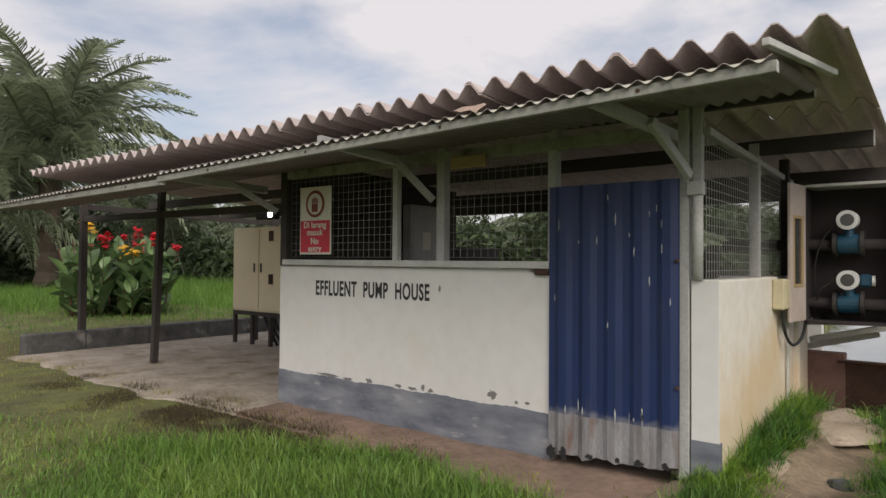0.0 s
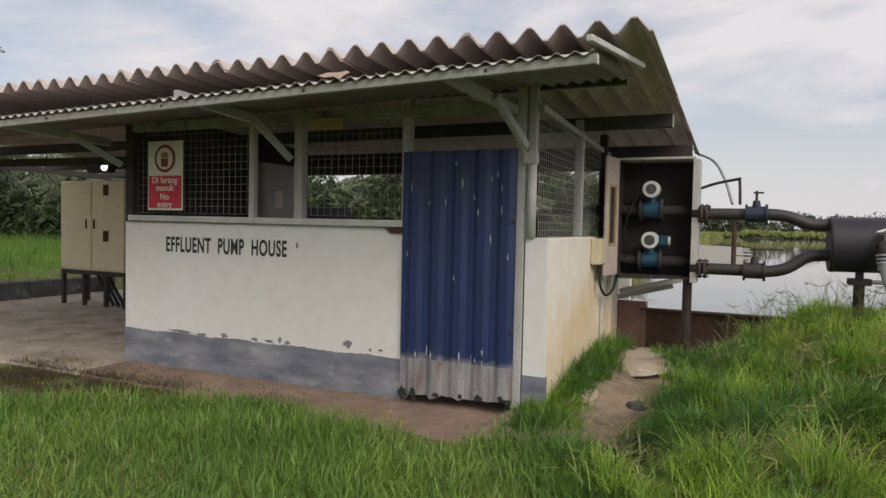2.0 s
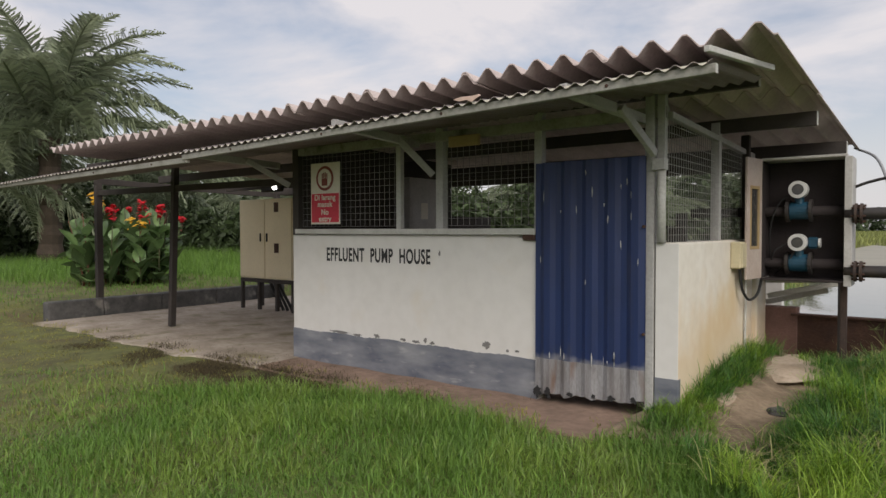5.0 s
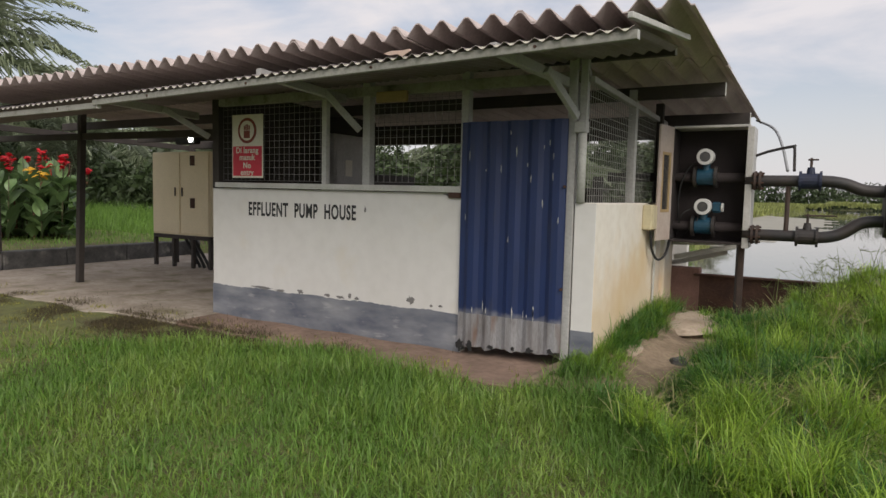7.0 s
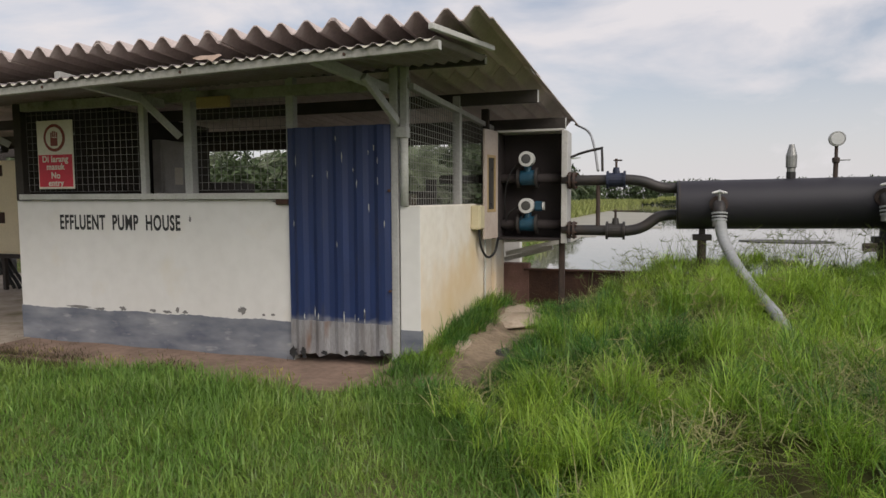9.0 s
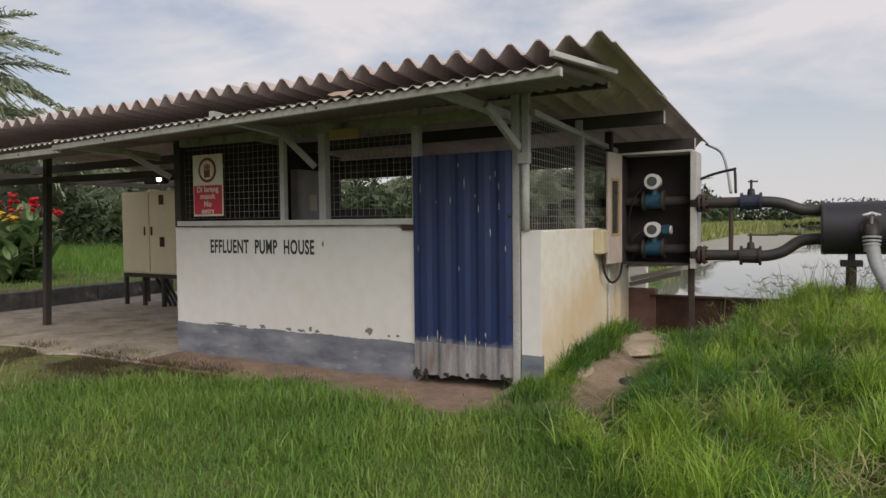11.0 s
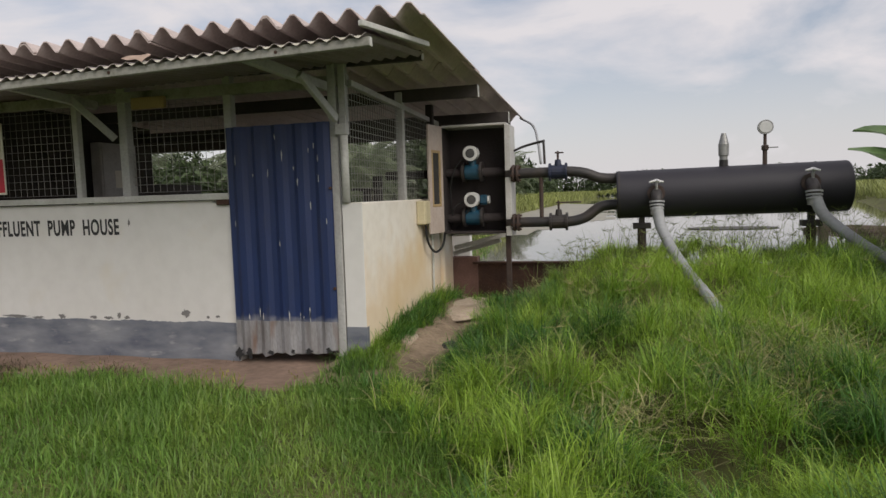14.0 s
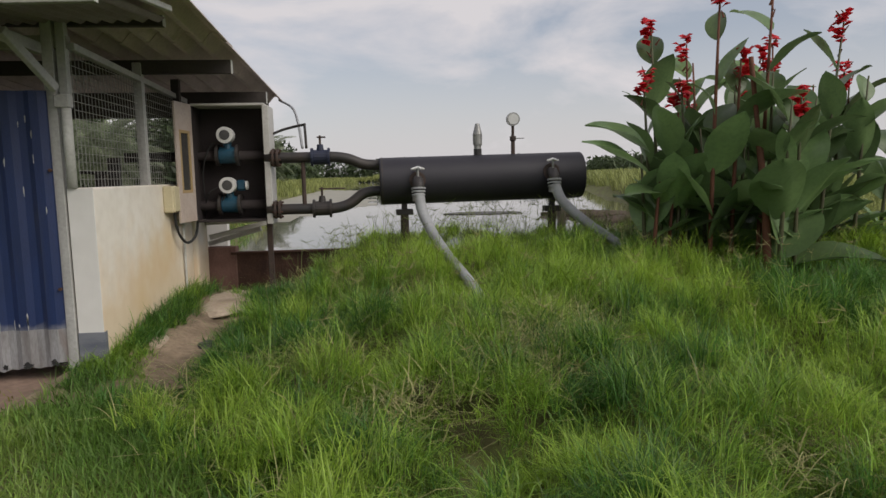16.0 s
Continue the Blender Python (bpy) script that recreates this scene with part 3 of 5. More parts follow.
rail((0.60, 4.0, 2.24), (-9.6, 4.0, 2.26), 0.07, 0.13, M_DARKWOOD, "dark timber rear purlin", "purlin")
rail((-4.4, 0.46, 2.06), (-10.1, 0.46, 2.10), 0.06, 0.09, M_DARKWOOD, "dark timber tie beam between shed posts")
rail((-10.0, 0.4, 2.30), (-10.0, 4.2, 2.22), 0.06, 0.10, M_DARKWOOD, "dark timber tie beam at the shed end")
rail((0.56, -1.16, 2.338), (-4.72, -1.16, 2.205), 0.045, 0.055, M_FASCIA, "mossy grey-green timber fascia under the eave", "fascia")
rail((-4.66, -1.15, 2.178), (-10.2, -1.15, 2.113), 0.045, 0.058, M_FASCIA, "weathered grey timber fascia under the shed eave", "fascia")
rail((0.53, -1.24, 2.435), (0.67, -0.25, 2.50), 0.036, 0.036, M_PALETIMBER, "pale round edge batten under the roof end", "edge_batten")


def bracket(x, z, start_y, foot_x, foot_z, splay=0.0):
    ob = thing("eave_bracket", "grey timber eave outrigger with a diagonal strut", "bracket", (x, 0, z), "eave brackets")
    part("outrigger", beam((-splay, -1.12, 0.09), (0, 0.0, 0.03), 0.055, 0.075), M_TIMBER, ob)
    part("strut", beam((0, start_y, 0.06), (foot_x - x, -0.05, foot_z - z), 0.045, 0.06), M_TIMBER, ob)
    return ob


bracket(-0.28, 2.265, -0.45, -0.17, 2.02, 0.12)
bracket(-2.53, 2.255, -0.30, -2.30, 1.97)
bracket(-4.62, 2.17, -0.45, -4.38, 1.96, 0.15)

# pale conduit strip on the corner
strip = thing("conduit_pipe", "pale grey upright pipe with a clamp on the corner", "pipe", (-0.13, -0.01, SIDE_TOP))
part("pipe_run", tube([(0, 0, 0), (0, 0, 0.62)], 0.033, 14), M_PALETIMBER, strip, smooth=True)
part("clamp", box((-0.06, -0.045, 0.55), (0.04, 0.03, 0.64), 0.006), M_TIMBER, strip)
part("upper_post", beam((-0.005, 0.03, 0.62), (-0.005, 0.03, 1.16), 0.06, 0.06), M_TIMBER, strip)
plate = part("timber_plate", box((-0.17, -0.02, -0.05), (0.17, 0.02, 0.05), 0.006), M_TAN)
plate.matrix_basis = Matrix.Translation((-1.95, -0.03, 2.27))
tagged(plate, "tan timber board fixed under the top plate", "board")
bolt = part("latch", box((-0.06, -0.03, -0.03), (0.06, 0.02, 0.03), 0.008), M_RUST)
bolt.matrix_basis = Matrix.Translation((-1.27, -0.01, 1.385))
tagged(bolt, "rusty latch bracket on the wall top by the door", "latch")


# ---- door ----
def rib_profile(width, pitch, depth, top=0.35, slope=0.18):
    pts, x = [], 0.0
    while x < width - 1e-6:
        for f, h in ((0, 0), (1 - top - 2 * slope, 0), (1 - top - slope, depth), (1 - slope, depth)):
            if x + f * pitch <= width:
                pts.append((x + f * pitch, h))
        x += pitch
    pts.append((width, 0))
    return pts


def sheet_mesh(profile, z0, z1, rag=0.0, seed=1, rise=0.0):
    rnd = random.Random(seed)
    b = bmesh.new()
    rows = []
    for x, h in profile:
        lo = z0 + rnd.uniform(0, rag) + rise * x
        rows.append((b.verts.new((x, -h, lo)), b.verts.new((x, -h, z1)), b.verts.new((x, -h + 0.003, z1)), b.verts.new((x, -h + 0.003, lo))))
    for p, q in zip(rows, rows[1:]):
        for i in range(4):
            b.faces.new((p[i], q[i], q[(i + 1) % 4], p[(i + 1) % 4]))
    return b


door = thing("door_1", "closed blue corrugated sheet door, bare zinc at the foot", "door", (DOOR_L, -0.035, 0.02), kind="structure")
prof = rib_profile(DOOR_R - DOOR_L, 0.19, 0.022, 0.3, 0.22)
part("blue_sheet", sheet_mesh(prof, 0.33, 1.99), M_BLUE, door, "faded dark blue painted corrugated sheet")
part("zinc_foot", sheet_mesh([(x, h + 0.003) for x, h in prof], 0.0, 0.335, 0.035, 5, 0.07), M_ZINC, door, "bare grey corrugated zinc with a ragged rusty lower edge")
part("door_frame", box((0.0, 0.005, 0.05), (0.05, 0.04, 1.95), bm=box((0.90, 0.005, 0.05), (0.95, 0.04, 1.95))), M_DARKWOOD, door)
rnd = random.Random(12)
for k in range(26):
    i = rnd.randrange(1, len(prof) - 1)
    x, h = prof[i]
    z = rnd.choice((rnd.uniform(0.37, 0.42), rnd.uniform(0.37, 0.42), rnd.uniform(1.0, 1.9), rnd.uniform(1.5, 1.95)))
    mark = part("paint_scratch", chip(0, 0, 0.006 + rnd.random() * 0.008, rnd.uniform(0.03, 0.12), k, 10), M_PALETIMBER, door)
    mark.matrix_basis = Matrix.Translation((x, -h + 0.0015, z))
for k, (x, w, h) in enumerate(((0.04, 0.09, 0.06), (0.135, 0.08, 0.055), (0.34, 0.07, 0.03), (0.55, 0.05, 0.022), (0.70, 0.09, 0.03), (0.88, 0.07, 0.03))):
    part("rust_hole", chip(0, 0, w, h * 2, 40 + k), M_BLACK, door).matrix_basis = Matrix.Translation((x, -0.0285, 0.045 + 0.06 * x))
hasp = part("door_edge_bolts", disc((0.952, -0.02, 0.62), (0, 1, 0), 0.012, 0.02, 8, disc((0.952, -0.02, 1.45), (0, 1, 0), 0.012, 0.02, 8)), M_RUST, door)


# ---- wire mesh ----
def wire_mesh(length, radius, mat):
    me = bpy.data.meshes.new("wire")
    ring = [(radius, 0), (-radius / 2, radius * 0.87), (-radius / 2, -radius * 0.87)]
    me.from_pydata([(a, b, z) for z in (0, length) for a, b in ring], [], [(0, 1, 4, 3), (1, 2, 5, 4), (2, 0, 3, 5)])
    me.materials.append(mat)
    return me


def mesh_panel(name, w, h, cell, radius, mat, label):
    ob = thing(name, label, "wire mesh", group="wire mesh panels")
    up, across = wire_mesh(h, radius, mat), wire_mesh(w, radius, mat)
    for k in range(int(w / cell) + 1):
        wr = new("wire", up)
        wr.parent, wr.location = ob, (k * cell, 0, 0)
    for k in range(int(h / cell) + 1):
        wr = new("wire", across)
        wr.parent = ob
        wr.matrix_basis = pose(0, 0.004, k * cell, 0, 90, 0)
    return ob


m1 = mesh_panel("mesh_panel", 1.55, 0.80, 0.07, 0.0026, M_DARKWIRE, "rusty welded wire mesh in the front opening")
m1.matrix_basis = pose(-4.36, 0.07, 1.49)
m2 = mesh_panel("mesh_panel", 1.02, 0.80, 0.07, 0.0026, M_DARKWIRE, "rusty welded wire mesh in the opening beside the door")
m2.matrix_basis = pose(-2.24, 0.07, 1.49)
m3 = mesh_panel("mesh_panel", 1.28, 0.98, 0.06, 0.003, M_WIRE, "pale galvanised wire mesh over the side wall")
m3.matrix_basis = pose(-0.085, 0.02, SIDE_TOP, 0, 0, 90)
m4 = mesh_panel("mesh_panel", 0.95, 0.94, 0.06, 0.003, M_WIRE, "galvanised wire mesh over the side wall's far half")
m4.matrix_basis = pose(-0.085, 1.40, SIDE_TOP, 0, 0, 90)

# ---- sign ----
sign = thing("warning_sign", "white and red no entry sign with a round emblem", "sign", (-3.81, -0.03, 1.85))
part("board", box((-0.228, -0.004, -0.335), (0.228, 0.008, 0.335), 0.003), M_SIGNWHITE, sign)
part("red_field", box((-0.215, -0.0065, -0.315), (0.215, -0.003, 0.0), 0.001), M_SIGNRED, sign)
part("ring", disc((0, -0.006, 0.165), (0, 1, 0), 0.135, 0.005, 32), M_SIGNMAROON, sign)
part("ring_inside", disc((0, -0.008, 0.165), (0, 1, 0), 0.105, 0.005, 32), M_SIGNWHITE, sign)
part("palm_symbol", box((-0.045, -0.0125, 0.085), (0.045, -0.009, 0.165), 0.01), M_SIGNMAROON, sign)
for k in range(4):
    part("bar_symbol", box((-0.043 + k * 0.024, -0.0125, 0.168), (-0.025 + k * 0.024, -0.009, 0.235 - 0.012 * abs(k - 1.5)), 0.004), M_SIGNMAROON, sign)
part("wire_tie", box((-0.15, 0.008, 0.20), (-0.13, 0.105, 0.22), 0.003), M_WIRE, sign)
part("wire_tie", box((0.13, 0.008, 0.20), (0.15, 0.105, 0.22), 0.003), M_WIRE, sign)
for k, line in enumerate(("Di larang", "masuk", "No", "entry")):
    lettering(line, 0.085, M_SIGNWHITE, sign, (0, -0.0085, -0.045 - k * 0.074 - (0.012 if k > 1 else 0)), bold=0.002)

# ---- roof ----
PITCH, DEPTH, ROOF_R, ROOF_L, TOP_Y, TOP_Z, END_Y, END_Z = 0.2125, 0.085, 0.74, -9.5, -0.74, 2.595, 4.3, 2.395
roof = thing("roof", "weathered brown-grey corrugated fibre cement roof", "roof", kind="structure")


def wave(u):
    """Height of the deep trapezoid profile, u in pitches, crest at 0."""
    t = abs((u + 0.5) % 1.0 - 0.5)
    return DEPTH * (1 - min(1.0, max(0.0, (t - 0.09) / 0.33)))


STEPS = (0, 0.07, 0.16, 0.25, 0.34, 0.43, 0.5, 0.57, 0.66, 0.75, 0.84, 0.93)


def roof_sheet(y0, z0, y1, z1, ribs, thick=0.009):
    """A sheet of so many ribs from its crest at x = 0 towards -x."""
    v, f = [], []
    us = [r + s for r in range(ribs) for s in STEPS] + [ribs, ribs + 0.07, ribs + 0.16]
    us = [-0.52, -0.42, -0.3, -0.2, -0.1] + us
    n = 3
    for u in us:
        for k in range(n):
            t = k / (n - 1)
            h = wave(u)
            y, z = y0 + (y1 - y0) * t, z0 + (z1 - z0) * t + h
            v.append((-u * PITCH, y, z))
            v.append((-u * PITCH, y, z - thick))
    m = n * 2
    for i in range(len(us) - 1):
        for k in range(n - 1):
            a, b = i * m + k * 2, (i + 1) * m + k * 2
            f += [(a, b, b + 2, a + 2), (a + 1, a + 3, b + 3, b + 1)]
        for k in (0, n - 1):
            a, b = i * m + k * 2, (i + 1) * m + k * 2
            f.append((a, a + 1, b + 1, b))
    for i in (0, len(us) - 1):
        for k in range(n - 1):
            a = i * m + k * 2
            f.append((a, a + 2, a + 3, a + 1))
    me = bpy.data.meshes.new("roof_sheet")
    me.from_pydata(v, [], f)
    bb = bmesh.new()
    bb.from_mesh(me)
    bmesh.ops.recalc_face_normals(bb, faces=bb.faces)
    bb.to_mesh(me)
    bb.free()
    return me


LAP_Y = 1.0
lap_z = TOP_Z + (END_Z - TOP_Z) * (LAP_Y - TOP_Y) / (END_Y - TOP_Y)
sheets = [(roof_sheet(TOP_Y, TOP_Z, LAP_Y + 0.1, lap_z - 0.006, 5), M_ASBESTOS, "roof_sheet"),
          (roof_sheet(LAP_Y - 0.1, lap_z - 0.010, END_Y, END_Z - 0.004, 5), M_ASBESTOS, "roof_sheet")]
for me, mt, nm in sheets:
    me.materials.append(mt)
rnd = random.Random(4)
for j in range(9):
    x = ROOF_R - 0.06 - j * 5 * PITCH
    for k, (me, mt, nm) in enumerate(sheets):
        ob = new(nm, me)
        ob.parent = roof
        ob.matrix_basis = pose(x, 0, 0.011 * (j % 2) + rnd.uniform(-0.004, 0.004), 0, 0, 0)

# small-wave zinc canopy under the big sheets, sky-lit edge painted white over the fascia
for j in range(8):
    bm, lip = bmesh.new(), bmesh.new()
    row, edge = [], []
    n = 13 * 8
    for i in range(n + 1):
        x = 0.55 - j * 1.32 - i * 1.34 / n
        w = math.cos(2 * math.pi * i / 8)
        z = 2.372 + (0.55 - x) * -0.0225 + 0.014 * w
        row.append([bm.verts.new((x, y, z + dz)) for y, dz in ((-1.205, 0), (0.06, 0.128), (0.06, 0.125), (-1.205, -0.004))])
        edge.append([lip.verts.new((x, -1.212, z + dz)) for dz in (-0.003 + 0.016 * max(0.0, -w - 0.1), -0.004)])
    for p, q in zip(row, row[1:]):
        for i in range(4):
            bm.faces.new((p[i], q[i], q[(i + 1) % 4], p[(i + 1) % 4]))
    for p, q in zip(edge, edge[1:]):
        lip.faces.new((p[0], q[0], q[1], p[1]))
    sheet = part("canopy_sheet", bm, M_EAVE, roof, "small-wave weathered zinc canopy sheet")
    part("cut_lip", lip, M_SIGNWHITE, sheet, "white crescents painting the sky-lit sheet edge")

bm = bmesh.new()
outline = [(-0.12, 0.004), (-0.06, 0.016), (0.03, 0.012), (0.09, 0.018), (0.11, 0.006), (0.07, -0.012), (0.04, -0.03), (0.0, -0.010), (-0.07, -0.012)]
lo = [bm.verts.new((x, 0.0, z)) for x, z in outline]
hi = [bm.verts.new((x, 0.012, z + 0.004)) for x, z in outline]
bm.faces.new(lo)
bm.faces.new(hi[::-1])
for i in range(len(lo)):
    bm.faces.new((lo[i], lo[(i + 1) % len(lo)], hi[(i + 1) % len(lo)], hi[i]))
flap = part("torn_flap", bm, M_FLAP, roof, "torn pale pink flap of sheet at the eave")
flap.matrix_basis = pose(-1.08, -1.228, 2.362)

# ---- kerb, stones, path ----
kerb = thing("kerb", "dark mossy low concrete kerb round the shed floor", "kerb", kind="structure")
rnd = random.Random(8)
y = -0.36
while y < 4.4:
    l = rnd.uniform(0.85, 1.15)
    part("kerb_block", box((-10.24 + rnd.uniform(-0.01, 0.01), y, -0.08), (-10.02, min(y + l - 0.008, 4.5), 0.29 + rnd.uniform(-0.01, 0.01)), 0.02), M_KERB, kerb)
    y += l


def boulder(name, x, y, z, sx, sy, sz, mat, label, seed):
    b = bmesh.new()
    bmesh.ops.create_icosphere(b, subdivisions=3, radius=1)
    for v in b.verts:
        d = 1 + 0.35 * noise.noise(v.co * 1.3 + Vector((seed, 0, 0))) + 0.12 * noise.noise(v.co * 4 + Vector((0, seed, 0)))
        v.co = Vector((v.co.x * sx * d, v.co.y * sy * d, max(v.co.z, -0.4) * sz * d))
    ob = part(name, b, mat, smooth=True)
    ob.matrix_basis = Matrix.Translation((x, y, z))
    return tagged(ob, label, "stone")


boulder("cement_slab", 0.44, 1.62, 0.178, 0.31, 0.60, 0.06, M_STONE, "tan spilled cement slab in the grass path", 2)
boulder("stone", 0.27, 0.33, 0.12, 0.09, 0.17, 0.06, M_STONE, "pale cement lump beside the wall corner", 5)
boulder("stone", 0.62, 0.35, 0.09, 0.07, 0.06, 0.04, M_KERB, "small grey stone on the bare path", 7)
boulder("stone", 0.30, 0.75, 0.12, 0.07, 0.05, 0.04, M_STONE, "small tan stone on the bare path", 9)

rust_wall = part("steel_sheet", box((0.30, 2.86, -0.5), (2.35, 2.90, 0.535), 0.004), M_RUST)
tagged(rust_wall, "rusty dark steel retaining sheet at the pond edge", "retaining wall")
lip = part("top_lip", box((0.30, 2.82, 0.527), (2.35, 2.92, 0.55), 0.003), M_RUST, rust_wall)

def ground_patch(name, xs, ys, inside, lift, mat, label, category):
    """A thin skin that follows the ground over the grid cells for which inside holds."""
    v, f, at = [], [], {}

    def corner(i, j):
        if (i, j) not in at:
            at[i, j] = len(v)
            v.append((float(xs[i]), float(ys[j]), lift(float(xs[i]), float(ys[j]))))
        return at[i, j]

    for i in range(len(xs) - 1):
        for j in range(len(ys) - 1):
            if inside((xs[i] + xs[i + 1]) / 2, (ys[j] + ys[j + 1]) / 2):
                f.append((corner(i, j), corner(i + 1, j), corner(i + 1, j + 1), corner(i, j + 1)))
    return tagged(part(name, (v, [], f), mat, smooth=True), label, category, kind="structure")


ground_patch("path", np.arange(-0.75, 1.0, 0.03), np.arange(-0.85, 2.5, 0.03),
             lambda x, y: (abs(x - (0.46 + 0.1 * math.sin(2.5 * y))) < 0.34 + 0.06 * math.sin(7 * y) + 0.03 * math.sin(31 * x + 23 * y) and y > -0.45)
             or math.hypot((x + 0.1) / 0.62, (y + 0.36) / 0.30) < 1 + 0.12 * math.sin(17 * x + 9 * y),
             lambda x, y: float(ground_z(x, y)) + 0.016 + 0.008 * math.sin(14 * x) * math.sin(11 * y), M_SOIL, "bare tan soil path with dark damp patches", "path")
SCUM_Y = np.arange(18.0, 74.0, 1.0)
ground_patch("scum", np.arange(-9.0, 9.0, 0.5), SCUM_Y,
             lambda x, y: -0.6 < float(shore(x, y)) < (1.0 + 5.0 * float(smoothstep(18, 34, y)) + 0.5 * math.sin(0.9 * y)) * (1 - float(smoothstep(60, 74, y))),
             lambda x, y: WATER_Z + 0.006, M_SCUM, "pale floating scum along the pond's bank", "scum")

rng_g = np.random.default_rng(31)
bm = bmesh.new()
for k in range(60):
    gxk, gyk = 0.48 + rng_g.normal(0, 0.16), rng_g.uniform(-0.4, 2.3)
    r = bmesh.ops.create_icosphere(bm, subdivisions=1, radius=rng_g.uniform(0.006, 0.018))
    at = Vector((gxk, gyk, float(ground_z(gxk, gyk)) + 0.004))
    for v in r["verts"]:
        v.co = Vector((v.co.x * rng_g.uniform(0.8, 1.3), v.co.y * 1.1, v.co.z * 0.6)) + at
gravel = part("gravel", bm, M_STONE)
tagged(gravel, "loose tan and grey pebbles on the bare path", "gravel", kind="stuff")

# walkway scraps at the wall end
for a, b, wide in (((0.06, 2.62, 0.99), (0.80, 3.0, 0.95), 0.14), ((0.06, 2.93, 0.72), (0.80, 2.95, 0.90), 0.10), ((0.05, 2.80, 0.90), (0.70, 3.05, 0.91), 0.12),
                   ((0.02, 3.02, 0.64), (0.62, 3.04, 0.80), 0.08)):
    rail(a, b, wide, 0.055, M_PALETIMBER, "weathered plank lodged beside the meter cabinet", "plank", "plank")
post(0.84, 2.28, 0.0, 0.95, 0.055, M_RUSTPIPE, "rusty steel stand under the meter cabinet", "cabinet legs")
post(0.78, 2.62, 0.0, 1.0, 0.05, M_BLACKPIPE, "thin dark steel stand behind the meter cabinet", "cabinet legs")

# ---- meter cabinet ----
CX0, CX1, CY0, CY1, CZ0, CZ1 = 0.17, 0.87, 2.03, 2.36, 0.97, 2.115
cab = thing("meter_cabinet", "open weathered steel meter cabinet with near-black inside", "cabinet", (0, 0, 0))
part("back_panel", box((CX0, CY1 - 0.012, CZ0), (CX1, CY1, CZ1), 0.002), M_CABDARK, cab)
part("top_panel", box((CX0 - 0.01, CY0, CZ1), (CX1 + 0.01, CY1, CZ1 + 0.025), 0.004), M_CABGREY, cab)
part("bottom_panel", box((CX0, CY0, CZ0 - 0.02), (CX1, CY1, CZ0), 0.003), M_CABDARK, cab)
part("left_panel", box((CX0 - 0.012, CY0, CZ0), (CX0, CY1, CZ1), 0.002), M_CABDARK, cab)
part("right_panel", box((CX1 - 0.012, CY0 - 0.01, CZ0 - 0.05), (CX1 + 0.05, CY1, CZ1), 0.004), M_CABGREY, cab, "grey painted side panel with worn edge")
cdoor = part("cabinet_door", box((-0.012, -0.36, 0.0), (0.012, 0.0, 0.30), 0.003, box((-0.012, -0.36, 0.88), (0.012, 0.0, 1.16), 0.003,
             box((-0.012, -0.36, 0.30), (0.012, -0.29, 0.88), 0.003, box((-0.012, -0.07, 0.30), (0.012, 0.0, 0.88), 0.003)))), M_CABDOOR, cab,
             "faded pinkish open door leaf with a window")
cdoor.matrix_basis = pose(CX0 - 0.015, CY0, CZ0, 0, 0, -9)
part("door_window", box((-0.003, -0.29, 0.30), (0.003, -0.07, 0.88), 0), M_GLASS, cdoor, "dusty glass pane")

for lo, hi in (((-0.016, -0.295, 0.285), (0.016, -0.265, 0.895)), ((-0.016, -0.095, 0.285), (0.016, -0.065, 0.895)), ((-0.016, -0.265, 0.285), (0.016, -0.095, 0.315)), ((-0.016, -0.265, 0.865), (0.016, -0.095, 0.895))):
    part("window_bead", box(lo, hi, 0.003), M_TAN, cdoor, "worn tan timber bead")


def flow_meter(z, label, wired):
    ob = thing("flow_meter", label, "flow meter", (0.47, 2.17, z), group="flow meters")
    part("neck", tube([(0, 0, -0.02), (0, 0, -0.20)], 0.04, 12), M_METERBLUE, ob)
    part("body", disc((0, 0.02, -0.20), (1, 0, 0), 0.085, 0.16, 20), M_METERBLUE, ob, "blue cast meter body")
    for sx in (-1, 1):
        part("flange", disc((sx * 0.10, 0.02, -0.20), (1, 0, 0), 0.11, 0.03, 20), M_BLACKPIPE, ob)
    part("head", disc((0, -0.05, 0.0), (0, 1, 0), 0.082, 0.12, 24), M_METERWHITE, ob, "white round transmitter head")
    part("dial", disc((0, -0.112, 0.0), (0, 1, 0), 0.052, 0.008, 24), M_GLASS, ob, "grey glass dial")
    part("bezel", disc((0, -0.109, 0.0), (0, 1, 0), 0.07, 0.008, 24), M_METERWHITE, ob)
    if wired:
        part("wiring_box", box((0.075, -0.05, -0.06), (0.17, 0.03, 0.05), 0.02), M_METERBLUE, ob, "light blue wiring box")
        part("box_lid", disc((0.178, -0.01, -0.005), (1, 0, 0), 0.045, 0.02, 14), M_METERWHITE, ob)
    return ob


flow_meter(1.828, "white-headed blue flow meter, upper pipe", False)
flow_meter(1.321, "white-headed blue flow meter, lower pipe", True)
for z in (1.62, 1.115):
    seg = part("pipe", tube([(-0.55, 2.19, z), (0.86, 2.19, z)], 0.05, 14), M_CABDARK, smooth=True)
    tagged(seg, "dark brown pipe through the meter cabinet", "pipe", "delivery pipes")

